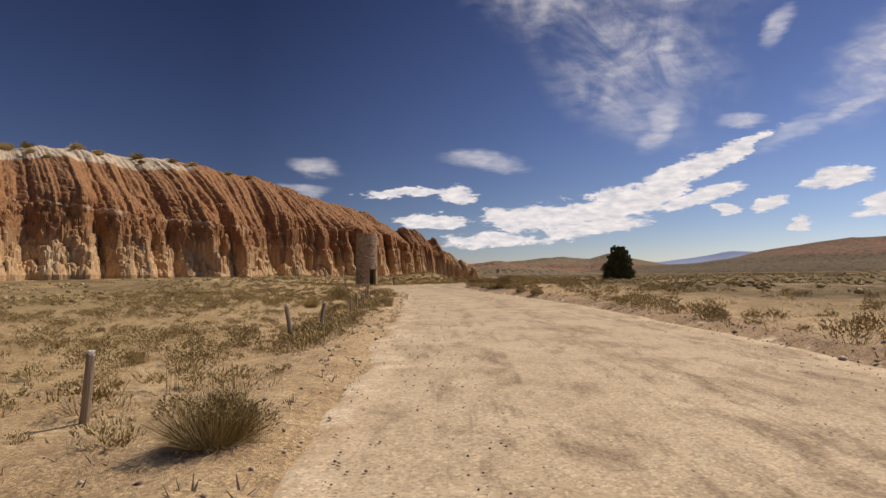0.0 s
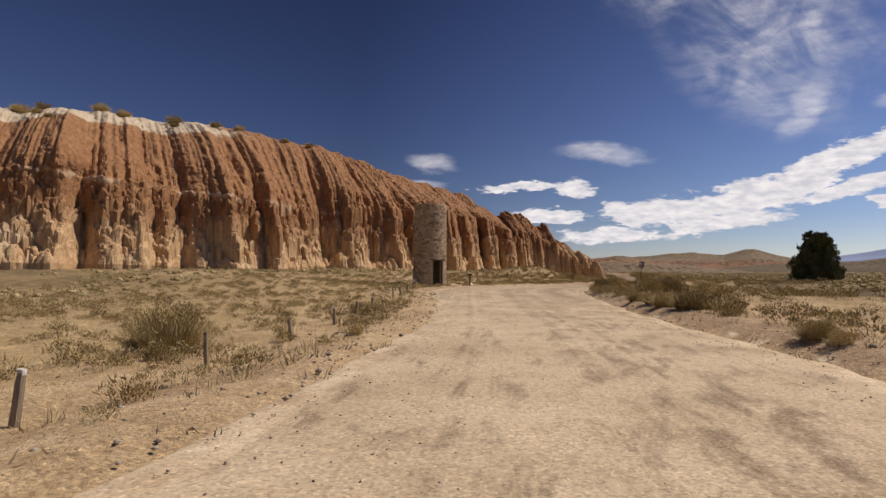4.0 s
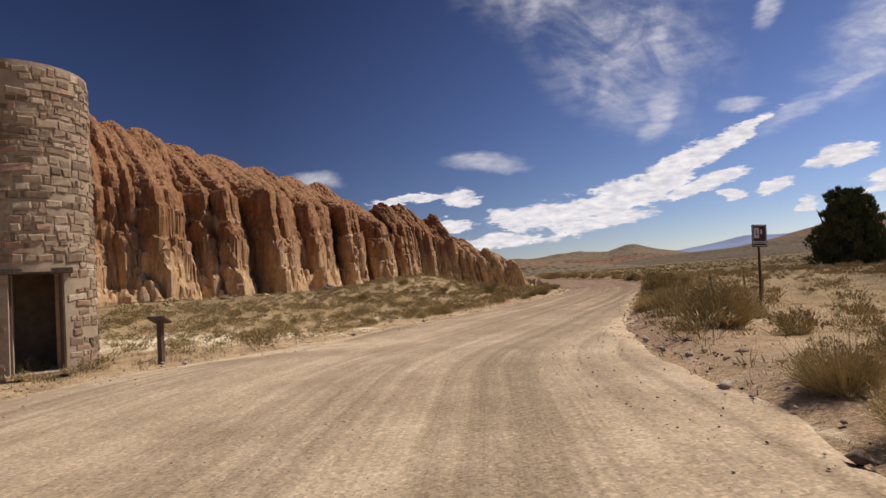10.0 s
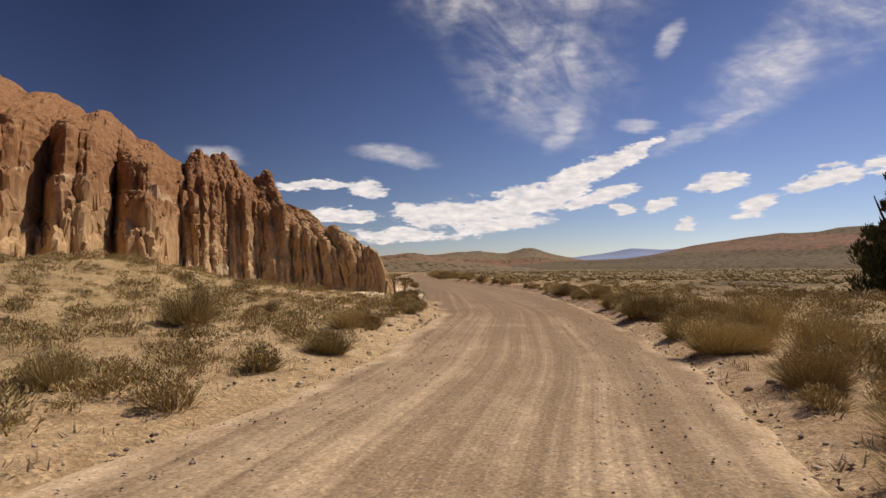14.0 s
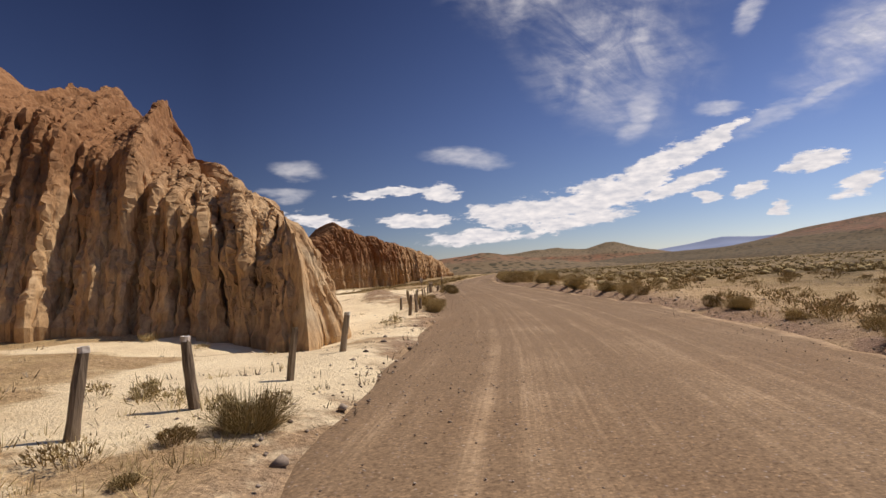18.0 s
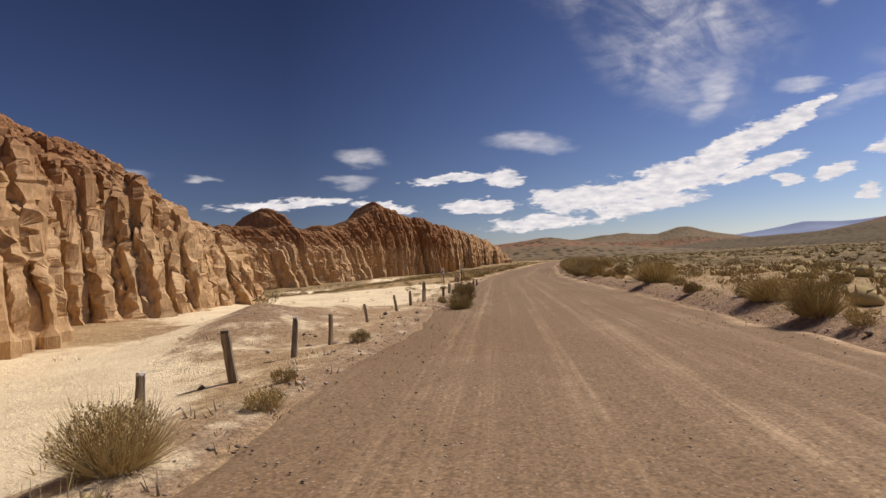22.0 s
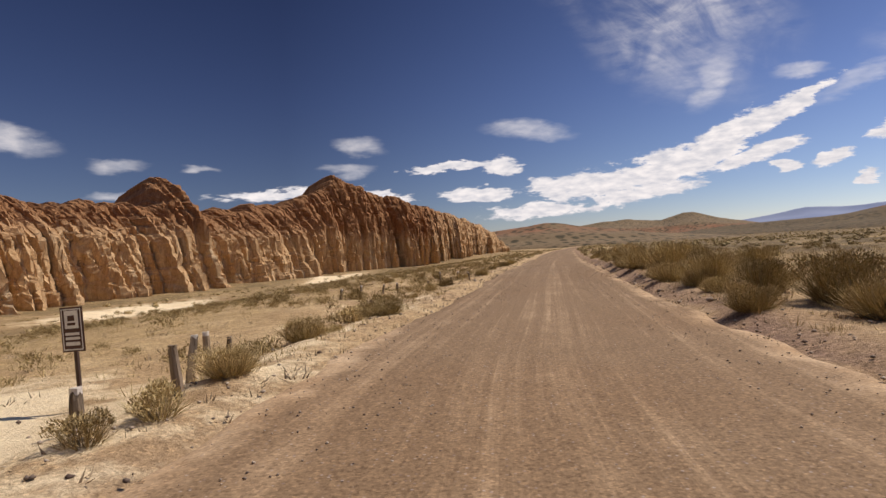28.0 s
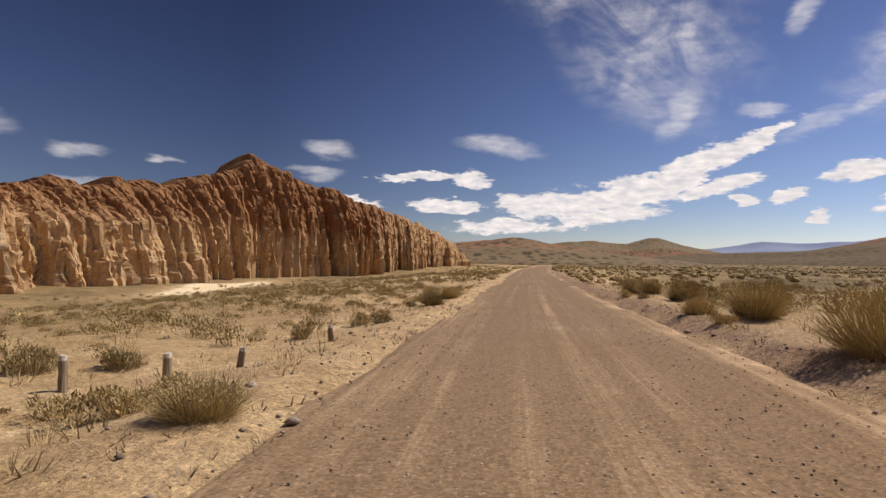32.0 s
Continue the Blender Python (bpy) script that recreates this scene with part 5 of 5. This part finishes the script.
def post(x, y, h, r, lean=(0, 0), white=False, seed=0, block=False):
    rg = random.Random(seed)
    bm = bmesh.new()
    n, rings = 10, 7
    rim = [rg.uniform(0.78, 1.16) for _ in range(n)]
    loops = []
    for k in range(rings):
        t = k / (rings - 1)
        z = -0.15 + (h + 0.15) * t
        q = r * (1.12 - 0.22 * t) * rg.uniform(0.93, 1.07) * (1 if 0 < k < rings - 1 else 0.97)
        ox, oy = lean[0] * z + 0.012 * math.sin(3 * t + seed), lean[1] * z + 0.012 * math.cos(4 * t + seed)
        loops.append([bm.verts.new((ox + q * rim[j] * math.cos(6.283 * j / n), oy + q * rim[j] * math.sin(6.283 * j / n), z + (rg.uniform(-0.05, 0.02) if k == rings - 1 else 0))) for j in range(n)])
    for a, b in zip(loops, loops[1:]):
        for j in range(n):
            bm.faces.new((a[j], a[(j + 1) % n], b[(j + 1) % n], b[j]))
    bm.faces.new(loops[-1])
    top = new("fence_post")
    top.location = (x, y, float(ground_z(x, y)))
    part("shaft", bm, GREYWOOD, top)
    bm = bmesh.new()
    zt = h + 0.004
    lo = [bm.verts.new((lean[0] * h + 0.012 * math.sin(3 + seed) + r * 0.90 * rim[j] * math.cos(6.283 * j / n), lean[1] * h + 0.012 * math.cos(4 + seed) + r * 0.90 * rim[j] * math.sin(6.283 * j / n), zt - (0.05 if white else 0.004))) for j in range(n)]
    hi = [bm.verts.new((v_.co.x * 0.985, v_.co.y * 0.985, zt + 0.014 + rg.uniform(-0.006, 0.008))) for v_ in lo]
    for j in range(n):
        bm.faces.new((lo[j], lo[(j + 1) % n], hi[(j + 1) % n], hi[j]))
    bm.faces.new(hi)
    part("cut_end", bm, CHALK if white else GREYWOOD, top, "chalky white sawn end" if white else "")
    label = "weathered log post with a whitened top" if white else "grey weathered wooden post in dry soil"
    return tagged(top, label, "post", "roadside posts")


P_LIST = [(-4.6, 7.6, 0.9, 0.06, 1), (-3.85, 15.0, 1.0, 0.065, 1), (-3.8, 18.3, 0.85, 0.06, 1), (-4.0, 25.9, 0.66, 0.06, 0), (-4.4, 30.3, 0.85, 0.065, 1), (-4.7, 34.1, 0.72, 0.065, 1), (-5.1, 37.6, 0.62, 0.06, 1), (-5.4, 41.7, 0.6, 0.06, 0), (-5.8, 46.0, 0.55, 0.06, 0), (-6.3, 50.2, 0.55, 0.06, 1), (-6.9, 54.0, 0.5, 0.06, 0), (-7.6, 58.0, 0.5, 0.06, 1),
          (-8.8, 61.9, 0.5, 0.06, 1), (-8.3, 64.0, 0.62, 0.07, 0), (-8.4, 66.0, 0.6, 0.065, 1), (-8.7, 68.6, 0.6, 0.06, 1), (-9.1, 71.7, 0.55, 0.06, 0), (-10.1, 75.9, 0.62, 0.055, 1), (-10.7, 79.2, 0.65, 0.06, 1), (-11.6, 82.4, 0.6, 0.075, 1),
          (8.2, 135.7, 0.9, 0.07, 1), (8.9, 137.0, 0.85, 0.075, 1), (9.6, 138.9, 0.8, 0.06, 0), (9.95, 142.0, 0.8, 0.075, 1), (11.0, 152.1, 0.75, 0.065, 0), (11.2, 153.7, 0.68, 0.065, 0), (11.3, 156.5, 0.5, 0.06, 0), (10.2, 161.2, 0.65, 0.07, 1), (10.6, 163.0, 0.78, 0.10, 0), (11.0, 164.6, 0.7, 0.065, 1), (11.3, 165.9, 0.6, 0.06, 0),
          (11.3, 169.4, 0.48, 0.06, 0), (11.4, 173.5, 0.5, 0.06, 0), (11.6, 175.4, 0.5, 0.06, 0), (11.9, 176.9, 0.4, 0.06, 0), (11.8, 178.0, 0.78, 0.08, 1), (12.4, 180.3, 0.45, 0.06, 1), (12.5, 182.1, 0.42, 0.075, 0), (12.7, 183.8, 0.4, 0.07, 0), (12.9, 185.4, 0.36, 0.06, 0), (13.3, 186.9, 0.34, 0.06, 0), (13.5, 188.1, 0.34, 0.06, 0), (13.4, 190.3, 0.4, 0.06, 0), (13.6, 191.0, 0.34, 0.06, 0),
          (12.0, 198.0, 0.42, 0.085, 1), (12.4, 199.2, 0.6, 0.075, 0), (11.9, 200.4, 0.62, 0.065, 1), (11.7, 201.4, 0.72, 0.075, 1), (11.5, 202.5, 0.5, 0.06, 0), (12.0, 205.6, 0.38, 0.06, 0), (12.3, 207.6, 0.36, 0.06, 0), (12.7, 209.2, 0.36, 0.06, 0), (10.3, 214.8, 0.38, 0.055, 1), (10.9, 215.7, 0.42, 0.06, 1), (11.6, 216.7, 0.38, 0.055, 1), (12.1, 217.6, 0.42, 0.06, 1), (13.1, 220.0, 0.4, 0.055, 0), (13.7, 221.1, 0.42, 0.055, 0), (14.1, 222.1, 0.4, 0.055, 0), (15.0, 223.1, 0.36, 0.05, 0),
          (13.1, 227.4, 0.45, 0.06, 1), (14.1, 228.0, 0.45, 0.07, 1), (14.6, 229.3, 0.3, 0.06, 1), (15.6, 231.3, 0.3, 0.06, 1), (8.1, 90.7, 1.0, 0.06, 0), (13.2, 97.4, 1.25, 0.05, 0), (10.6, 93.5, 0.9, 0.05, 0)]
for j, (x, y, h, r, white) in enumerate(P_LIST):
    post(x, y, h, r * 0.86, (random.Random(j).uniform(-0.15, 0.15), random.Random(j + 99).uniform(-0.10, 0.10)), bool(white), j)


# ---- stone water tower ----
def rock_material():
    m, n = material("tower_stone")
    rnd = n.add("ShaderNodeObjectInfo").outputs["Random"]
    isl = n.add("ShaderNodeNewGeometry").outputs["Random Per Island"]
    p = place_of(n)
    f = n.math("FRACT", n.math("ADD", rnd, n.math("MULTIPLY", isl, 0.999)))
    c = n.ramp(f, [(0.0, (0.19, 0.135, 0.085)), (0.35, (0.33, 0.245, 0.155)), (0.65, (0.43, 0.33, 0.22)), (0.85, (0.36, 0.22, 0.145)), (1.0, (0.54, 0.44, 0.315))])
    c = n.mix(0.55, c, n.mix(1.0, c, n.ramp(n.noise(p, 7.0, 5, 0.7), [(0.3, (0.45, 0.42, 0.4)), (0.7, (1.35, 1.3, 1.25))]), "MULTIPLY"))
    return finish(m, n, c, 0.92, n.noise(p, 16.0, 5, 0.7), 0.8, 0.03)


STONE = rock_material()
m_, n_ = material("lime_mortar")
p_ = place_of(n_)
MORTAR = finish(m_, n_, n_.ramp(n_.noise(p_, 3.0, 6, 0.7), [(0.3, (0.30, 0.22, 0.14)), (0.7, (0.47, 0.37, 0.25))]), 0.95, n_.noise(p_, 30.0, 4, 0.7), 0.6, 0.02)
TX, TY, TR, TH = -11.25, 86.8, 1.60, 7.7
DOOR_A, DOOR_W, DOOR_H = radians(-46.0), 1.18, 2.5
tower = new("water_tower")
tower.location = (TX, TY, float(ground_z(TX, TY)) + 0.06)
tagged(tower, "round mortared fieldstone water tower with an open doorway", "tower")
NA, NZ = 96, 40
half_door = math.asin(DOOR_W / 2 / TR)
angs = [DOOR_A - half_door + k * (2 * half_door) / 10 for k in range(11)] + [DOOR_A + half_door + (2 * math.pi - 2 * half_door) * k / (NA - 10) for k in range(1, NA - 10)]
zs_ = [-0.3] + [DOOR_H * k / 10 for k in range(1, 11)] + [DOOR_H + (TH - DOOR_H) * k / (NZ - 11) for k in range(1, NZ - 10)]
bm = bmesh.new()
shells = []
for rad in (TR - 0.03, TR - 0.42):
    shells.append([[bm.verts.new((rad * math.cos(a) * (1 - 0.006 * z), rad * math.sin(a) * (1 - 0.006 * z), z)) for a in angs] for z in zs_])
for s, sh in enumerate(shells):
    for i in range(len(zs_) - 1):
        for j in range(len(angs)):
            if i < 10 and j < 10:
                continue
            q = [sh[i][j], sh[i][(j + 1) % len(angs)], sh[i + 1][(j + 1) % len(angs)], sh[i + 1][j]]
            bm.faces.new(q if s == 0 else q[::-1])
for j in range(len(angs)):
    bm.faces.new((shells[0][-1][j], shells[0][-1][(j + 1) % len(angs)], shells[1][-1][(j + 1) % len(angs)], shells[1][-1][j]))
for i in range(10):
    for j in (0, 10):
        q = (shells[0][i][j], shells[0][i + 1][j], shells[1][i + 1][j], shells[1][i][j])
        bm.faces.new(q if j == 0 else q[::-1])
for j in range(10):
    bm.faces.new((shells[0][10][j], shells[0][10][j + 1], shells[1][10][j + 1], shells[1][10][j]))
part("wall", bm, MORTAR, tower, "rough lime mortar wall")
bm = bmesh.new()
bmesh.ops.create_cone(bm, cap_ends=True, segments=48, radius1=TR - 0.35, radius2=TR - 0.35, depth=0.14, matrix=Matrix.Translation((0, 0, TH - 0.35)))
part("roof_slab", bm, MORTAR, tower)
bm = bmesh.new()
bmesh.ops.create_cone(bm, cap_ends=True, segments=48, radius1=TR - 0.38, radius2=TR - 0.38, depth=0.1, matrix=Matrix.Translation((0, 0, 0.0)))
part("floor_slab", bm, MORTAR, tower)


def bar(name, size, m, mat, parent, label="", bevel=0.012):
    bm = bmesh.new()
    bmesh.ops.create_cube(bm, size=1.0, matrix=m @ Matrix.Diagonal((*size, 1)))
    bmesh.ops.bevel(bm, geom=list(bm.edges), offset=bevel, segments=1, affect="EDGES", clamp_overlap=True)
    return part(name, bm, mat, parent, label)


dn = Matrix.Rotation(DOOR_A, 4, "Z")
OLDWOOD = wood_material("dark_door_wood", (0.05, 0.035, 0.025), (0.16, 0.115, 0.08))
door_x = TR * math.cos(half_door) - 0.20
bar("door_jamb", (0.16, 0.10, DOOR_H), dn @ Matrix.Translation((door_x, DOOR_W / 2 - 0.05, DOOR_H / 2)), OLDWOOD, tower)
bar("door_jamb", (0.16, 0.10, DOOR_H), dn @ Matrix.Translation((door_x, -DOOR_W / 2 + 0.05, DOOR_H / 2)), OLDWOOD, tower)
bar("lintel", (0.26, DOOR_W + 0.34, 0.14), dn @ Matrix.Translation((door_x + 0.10, 0, DOOR_H + 0.02)), OLDWOOD, tower, "dark timber lintel")
bar("threshold", (0.5, DOOR_W + 0.2, 0.10), dn @ Matrix.Translation((door_x + 0.14, 0, 0.03)), MORTAR, tower)


def stone_mesh(seed):
    r = random.Random(seed)
    bm = bmesh.new()
    j = lambda a: r.uniform(-a, a)
    back_ = [bm.verts.new((-0.6, y_ * (0.5 + j(0.03)), z_ * (0.5 + j(0.05)))) for y_, z_ in ((-1, -1), (1, -1), (1, 1), (-1, 1))]
    mid = [bm.verts.new((0.25 + j(0.2), v_.co.y * 1.0, v_.co.z * 1.0)) for v_ in back_]
    fr = [bm.verts.new((0.62 + j(0.3), v_.co.y * (0.78 + j(0.1)), v_.co.z * (0.70 + j(0.12)))) for v_ in back_]
    for a, b in ((back_, mid), (mid, fr)):
        for k in range(4):
            bm.faces.new((a[k], a[(k + 1) % 4], b[(k + 1) % 4], b[k]))
    bm.faces.new(fr)
    me = bpy.data.meshes.new("stone")
    bm.to_mesh(me)
    bm.free()
    me.materials.append(STONE)
    return me


STONES = [stone_mesh(s) for s in range(14)]
rng = random.Random(31)
laid, z = [], 0.02
while z < TH - 0.20:
    h = rng.uniform(0.13, 0.25)
    a, stop = DOOR_A + rng.uniform(0, 0.2) + math.pi, DOOR_A + 3 * math.pi
    while a < stop:
        wd = rng.choice((0.16, 0.24, 0.30, 0.36, 0.44, 0.60)) * rng.uniform(0.85, 1.15)
        mid_a = a + wd / 2 / TR
        da = (mid_a - DOOR_A + math.pi) % (2 * math.pi) - math.pi
        if not (z < DOOR_H + 0.08 and abs(da) < half_door + wd / 2 / TR + 0.01) and rng.random() > 0.10:
            laid.append((mid_a, z + h / 2 + rng.uniform(-0.04, 0.04), (wd - 0.02) * rng.uniform(0.8, 1.0), h * rng.uniform(0.65, 1.0), rng.uniform(0.030, 0.075), rng.uniform(-0.12, 0.12)))
        a += wd / TR
    z += h
FACE_A = radians(-62)                       # the side that faces the road


def stone_matrix(a, zc, wd, h, dp, spin):
    rad = (TR - 0.015) * (1 - 0.006 * zc)
    return Matrix.Rotation(a, 4, "Z") @ Matrix.Translation((rad - 0.02, 0, zc)) @ Matrix.Rotation(spin, 4, "X") @ Matrix.Diagonal((dp, wd, h, 1))


laid.sort(key=lambda q: abs((q[0] - FACE_A + math.pi) % (2 * math.pi) - math.pi) + 0.10 * q[1])
wall_rest = bmesh.new()
tower_stones = laid[:300]
for q in laid[300:]:
    b0 = len(wall_rest.verts)
    wall_rest.from_mesh(STONES[rng.randrange(14)])
    wall_rest.verts.ensure_lookup_table()
    mm = stone_matrix(*q)
    for v_ in wall_rest.verts[b0:]:
        v_.co = mm @ v_.co
o = part("rear_stonework", wall_rest, STONE, tower)
tagged(o, kind="stuff")


# ---- signs ----
def plain(name, colour, rough=0.6, metal=0.0):
    m, n = material(name)
    p = n.add("ShaderNodeTexCoord").outputs["Object"]
    c = n.mix(n.maprange(n.noise(p, 5.0, 5, 0.7), 0.35, 0.7), colour, tuple(v * 0.72 for v in colour))
    return finish(m, n, c, rough, n.noise(p, 40.0, 3), 0.15, 0.005, metal)


BROWN, WHITE, STEEL = plain("brown_sign_paint", (0.085, 0.040, 0.026), 0.5), plain("white_sign_paint", (0.72, 0.70, 0.66), 0.5), plain("rusty_steel", (0.10, 0.065, 0.05), 0.7, 0.4)


def road_sign(x, y, face, height, w_, h_, bars, lean, label):
    top = new("road_sign")
    top.location = (x, y, float(ground_z(x, y)))
    top.rotation_euler = (lean[0], lean[1], face)
    bar("pole", (0.055, 0.04, height + 0.3), Matrix.Translation((0, 0, height / 2 - 0.15)), STEEL, top, bevel=0.006)
    zc = height - h_ / 2 + 0.02
    board = bar("board", (w_, 0.012, h_), Matrix.Translation((0, -0.03, zc)), BROWN, top, "brown painted board", 0.004)
    e = 0.014
    for sx, sz, px, pz in ((w_ - 0.05, e, 0, h_ / 2 - 0.03), (w_ - 0.05, e, 0, -h_ / 2 + 0.03), (e, h_ - 0.05, w_ / 2 - 0.03, 0), (e, h_ - 0.05, -w_ / 2 + 0.03, 0)):
        bar("border_line", (sx, 0.004, sz), Matrix.Translation((px, -0.039, zc + pz)), WHITE, board, bevel=0.001)
    for px, pz, sx, sz, mat in bars:
        bar("sign_mark", (sx * w_, 0.004, sz * h_), Matrix.Translation((px * w_, -0.040 if mat == WHITE else -0.045, zc + pz * h_)), mat, board, bevel=0.001)
    return tagged(top, label, "sign")


road_sign(8.0, 87.6, radians(12), 2.45, 0.46, 0.60, ((-0.20, 0.12, 0.34, 0.46, WHITE), (-0.22, 0.15, 0.05, 0.25, BROWN), (-0.16, 0.05, 0.14, 0.05, BROWN), (0.12, 0.18, 0.10, 0.20, WHITE), (0.0, -0.30, 0.80, 0.10, WHITE), (0.0, -0.30, 0.66, 0.03, BROWN)), (0.02, 0.05), "brown metal road sign with white marks on a steel pole")
road_sign(10.8, 199.7, radians(-6), 1.32, 0.34, 0.58, ((0.0, 0.22, 0.60, 0.40, WHITE), (0.0, 0.25, 0.30, 0.12, BROWN), (0.0, 0.12, 0.36, 0.06, BROWN), (0.0, -0.10, 0.62, 0.06, WHITE), (0.0, -0.20, 0.62, 0.06, WHITE), (0.0, -0.32, 0.62, 0.08, WHITE)), (0.0, -0.05), "small brown sign with white panel on a thin pole")
road_sign(12.9, 186.4, radians(60), 1.3, 0.10, 0.40, ((0.0, 0.1, 0.5, 0.3, WHITE),), (0.0, 0.0), "narrow dark marker sign on a thin pole")

# low interpretive stand beside the tower
stand = new("interpretive_stand")
stand.location = (-7.2, 85.6, float(ground_z(-7.2, 85.6)))
stand.rotation_euler = (0, 0, radians(-12))
bar("stand_post", (0.12, 0.12, 1.15), Matrix.Translation((0, 0, 0.45)), OLDWOOD, stand, bevel=0.01)
desk = bar("sloped_board", (0.46, 0.34, 0.05), Matrix.Translation((0, -0.02, 1.05)) @ Matrix.Rotation(radians(-28), 4, "X"), OLDWOOD, stand, bevel=0.008)
bar("panel", (0.40, 0.28, 0.012), Matrix.Translation((0, -0.036, 1.083)) @ Matrix.Rotation(radians(-28), 4, "X"), WHITE, desk, "pale sun-bleached panel", 0.003)
tagged(stand, "low wooden interpretive stand with a sloped pale panel", "sign")


# dark log lying beside the tower, and a fallen block below the cliff
log = new("log")
log.location = (-14.4, 86.0, float(ground_z(-14.4, 86.0)) + 0.12)
log.rotation_euler = (0, 0, math.atan2(-5.5, 8.3))
bm = bmesh.new()
bmesh.ops.create_cone(bm, cap_ends=True, segments=12, radius1=0.15, radius2=0.12, depth=4.2, matrix=Matrix.Rotation(radians(90), 4, "Y"))
for v_ in bm.verts:
    v_.co += Vector((0, 0.02 * math.sin(v_.co.x * 3 + v_.co.z * 9), 0.02 * math.cos(v_.co.x * 2)))
part("trunk", bm, OLDWOOD, log)
tagged(log, "dark weathered log lying on the ground beside the tower", "log")
boulder = new("boulder")
boulder.location = (-10.5, 121.0, float(ground_z(-10.5, 121.0)) + 0.2)
bm = bmesh.new()
bmesh.ops.create_icosphere(bm, subdivisions=4, radius=0.55)
for v_ in bm.verts:
    v_.co = Vector((v_.co.x * 1.25, v_.co.y, v_.co.z * 0.75)) * (0.72 + 0.5 * noise.noise(v_.co * 1.6) + 0.2 * noise.noise(v_.co * 4.5))
part("block", bm, PEBBLE, boulder)
tagged(boulder, "fallen brown clay boulder on the apron below the cliff", "boulder")


# ---- juniper ----
def juniper(x, y, high, wide, seed):
    r = random.Random(seed)
    top = new("juniper_tree")
    top.location = (x, y, float(ground_z(x, y)) - 0.1)
    bm = bmesh.new()
    stems = []
    for s in range(5):
        a = s * 1.257 + r.uniform(-0.3, 0.3)
        prev = None
        p0 = Vector((0.1 * math.cos(a), 0.1 * math.sin(a), -0.2))
        tip = Vector((math.cos(a) * wide * 0.32, math.sin(a) * wide * 0.32, high * r.uniform(0.55, 0.8)))
        for k in range(6):
            t = k / 5
            c = p0.lerp(tip, t) + Vector((r.uniform(-0.1, 0.1), r.uniform(-0.1, 0.1), 0))
            q = 0.22 * (1 - t) + 0.03
            loop = [bm.verts.new((c.x + q * math.cos(1.047 * j), c.y + q * math.sin(1.047 * j), c.z)) for j in range(6)]
            if prev:
                for j in range(6):
                    bm.faces.new((prev[j], prev[(j + 1) % 6], loop[(j + 1) % 6], loop[j]))
            prev = loop
    part("trunk", bm, BARK, top)
    vs, fs = [], []
    clumps = []
    leaders = [(0, 0, 1.0, 0.36)] + [(r.uniform(0.10, 0.24) * math.cos(k_ * 0.9 + 0.3), r.uniform(0.10, 0.24) * math.sin(k_ * 0.9 + 0.3), r.uniform(0.70, 0.97), r.uniform(0.26, 0.33)) for k_ in range(7)]
    for lx, ly, lh, lw in leaders:
        for _ in range(60):
            h = r.random() ** 0.9
            a, q = r.uniform(0, 6.283), math.sqrt(r.random()) * lw * wide * (1 - 0.68 * h**2.4) * (0.75 + 0.25 * min(1, h * 5))
            clumps.append((lx * wide * (1 - 0.4 * h) + q * math.cos(a), ly * wide * (1 - 0.4 * h) + q * math.sin(a), 0.25 + h * lh * high * 0.95, r.uniform(0.34, 0.70) * (1 - 0.45 * h)))
    for cx_, cy_, cz_, rad in clumps:
        for _ in range(90):
            d = Vector((r.gauss(0, 1), r.gauss(0, 1), r.gauss(0, 1) + 0.2)).normalized()
            c = Vector((cx_, cy_, cz_)) + d * rad * r.uniform(0.45, 1.05)
            g = (d * 0.6 + Vector((0, 0, 0.9))).normalized()
            w_ = g.cross(Vector((r.uniform(-1, 1), r.uniform(-1, 1), r.uniform(-1, 1)))).normalized() * 0.06
            b = len(vs)
            vs += [tuple(c - w_), tuple(c + w_), tuple(c + g * r.uniform(0.2, 0.42))]
            fs.append((b, b + 1, b + 2))
    o = new("crown", raw_mesh("crown", vs, fs, NEEDLE))
    o.parent = top
    return tagged(top, "dense dark green juniper tree on the plain", "tree")


juniper(38.5, 129.0, 7.9, 8.2, 3)

# scrub on the rim of the red hill
for j, (x, q, s) in enumerate(((-104, 0.98, 2.4), (-97, 0.9, 1.8), (-90, 0.98, 2.6), (-84, 0.86, 1.6), (-80, 0.95, 2.6), (-77, 1.0, 2.2), (-73, 0.86, 1.7), (-70, 0.99, 2.6), (-66, 0.94, 2.2), (-62, 1.0, 2.6), (-59, 0.88, 1.5), (-56, 0.97, 2.0), (-52, 0.96, 1.8), (-47, 0.97, 1.6), (-43, 0.96, 1.5), (-87, 0.78, 1.4), (-68, 0.78, 1.4))):
    row = int(np.argmin(np.abs(HILL_SHEET[3] - q + 0.2)))
    col = int(np.argmin(np.abs(HILL_SHEET[0][row, :, 0] - x)))
    hx, hy, hz = (float(v) for v in HILL_SHEET[0][row, col])
    b_ = bush(hx, hy, 1.35 * s, (0, 1, 3, 4, 6)[j % 5], 0.8)
    b_.location.z = hz - 0.1
    tagged(b_, "dark scrub on the pale rim of the cliff")

# stones of the tower's front, one by one
for q in tower_stones:
    o = new("stone", STONES[rng.randrange(14)])
    o.parent = tower
    o.matrix_local = stone_matrix(*q)
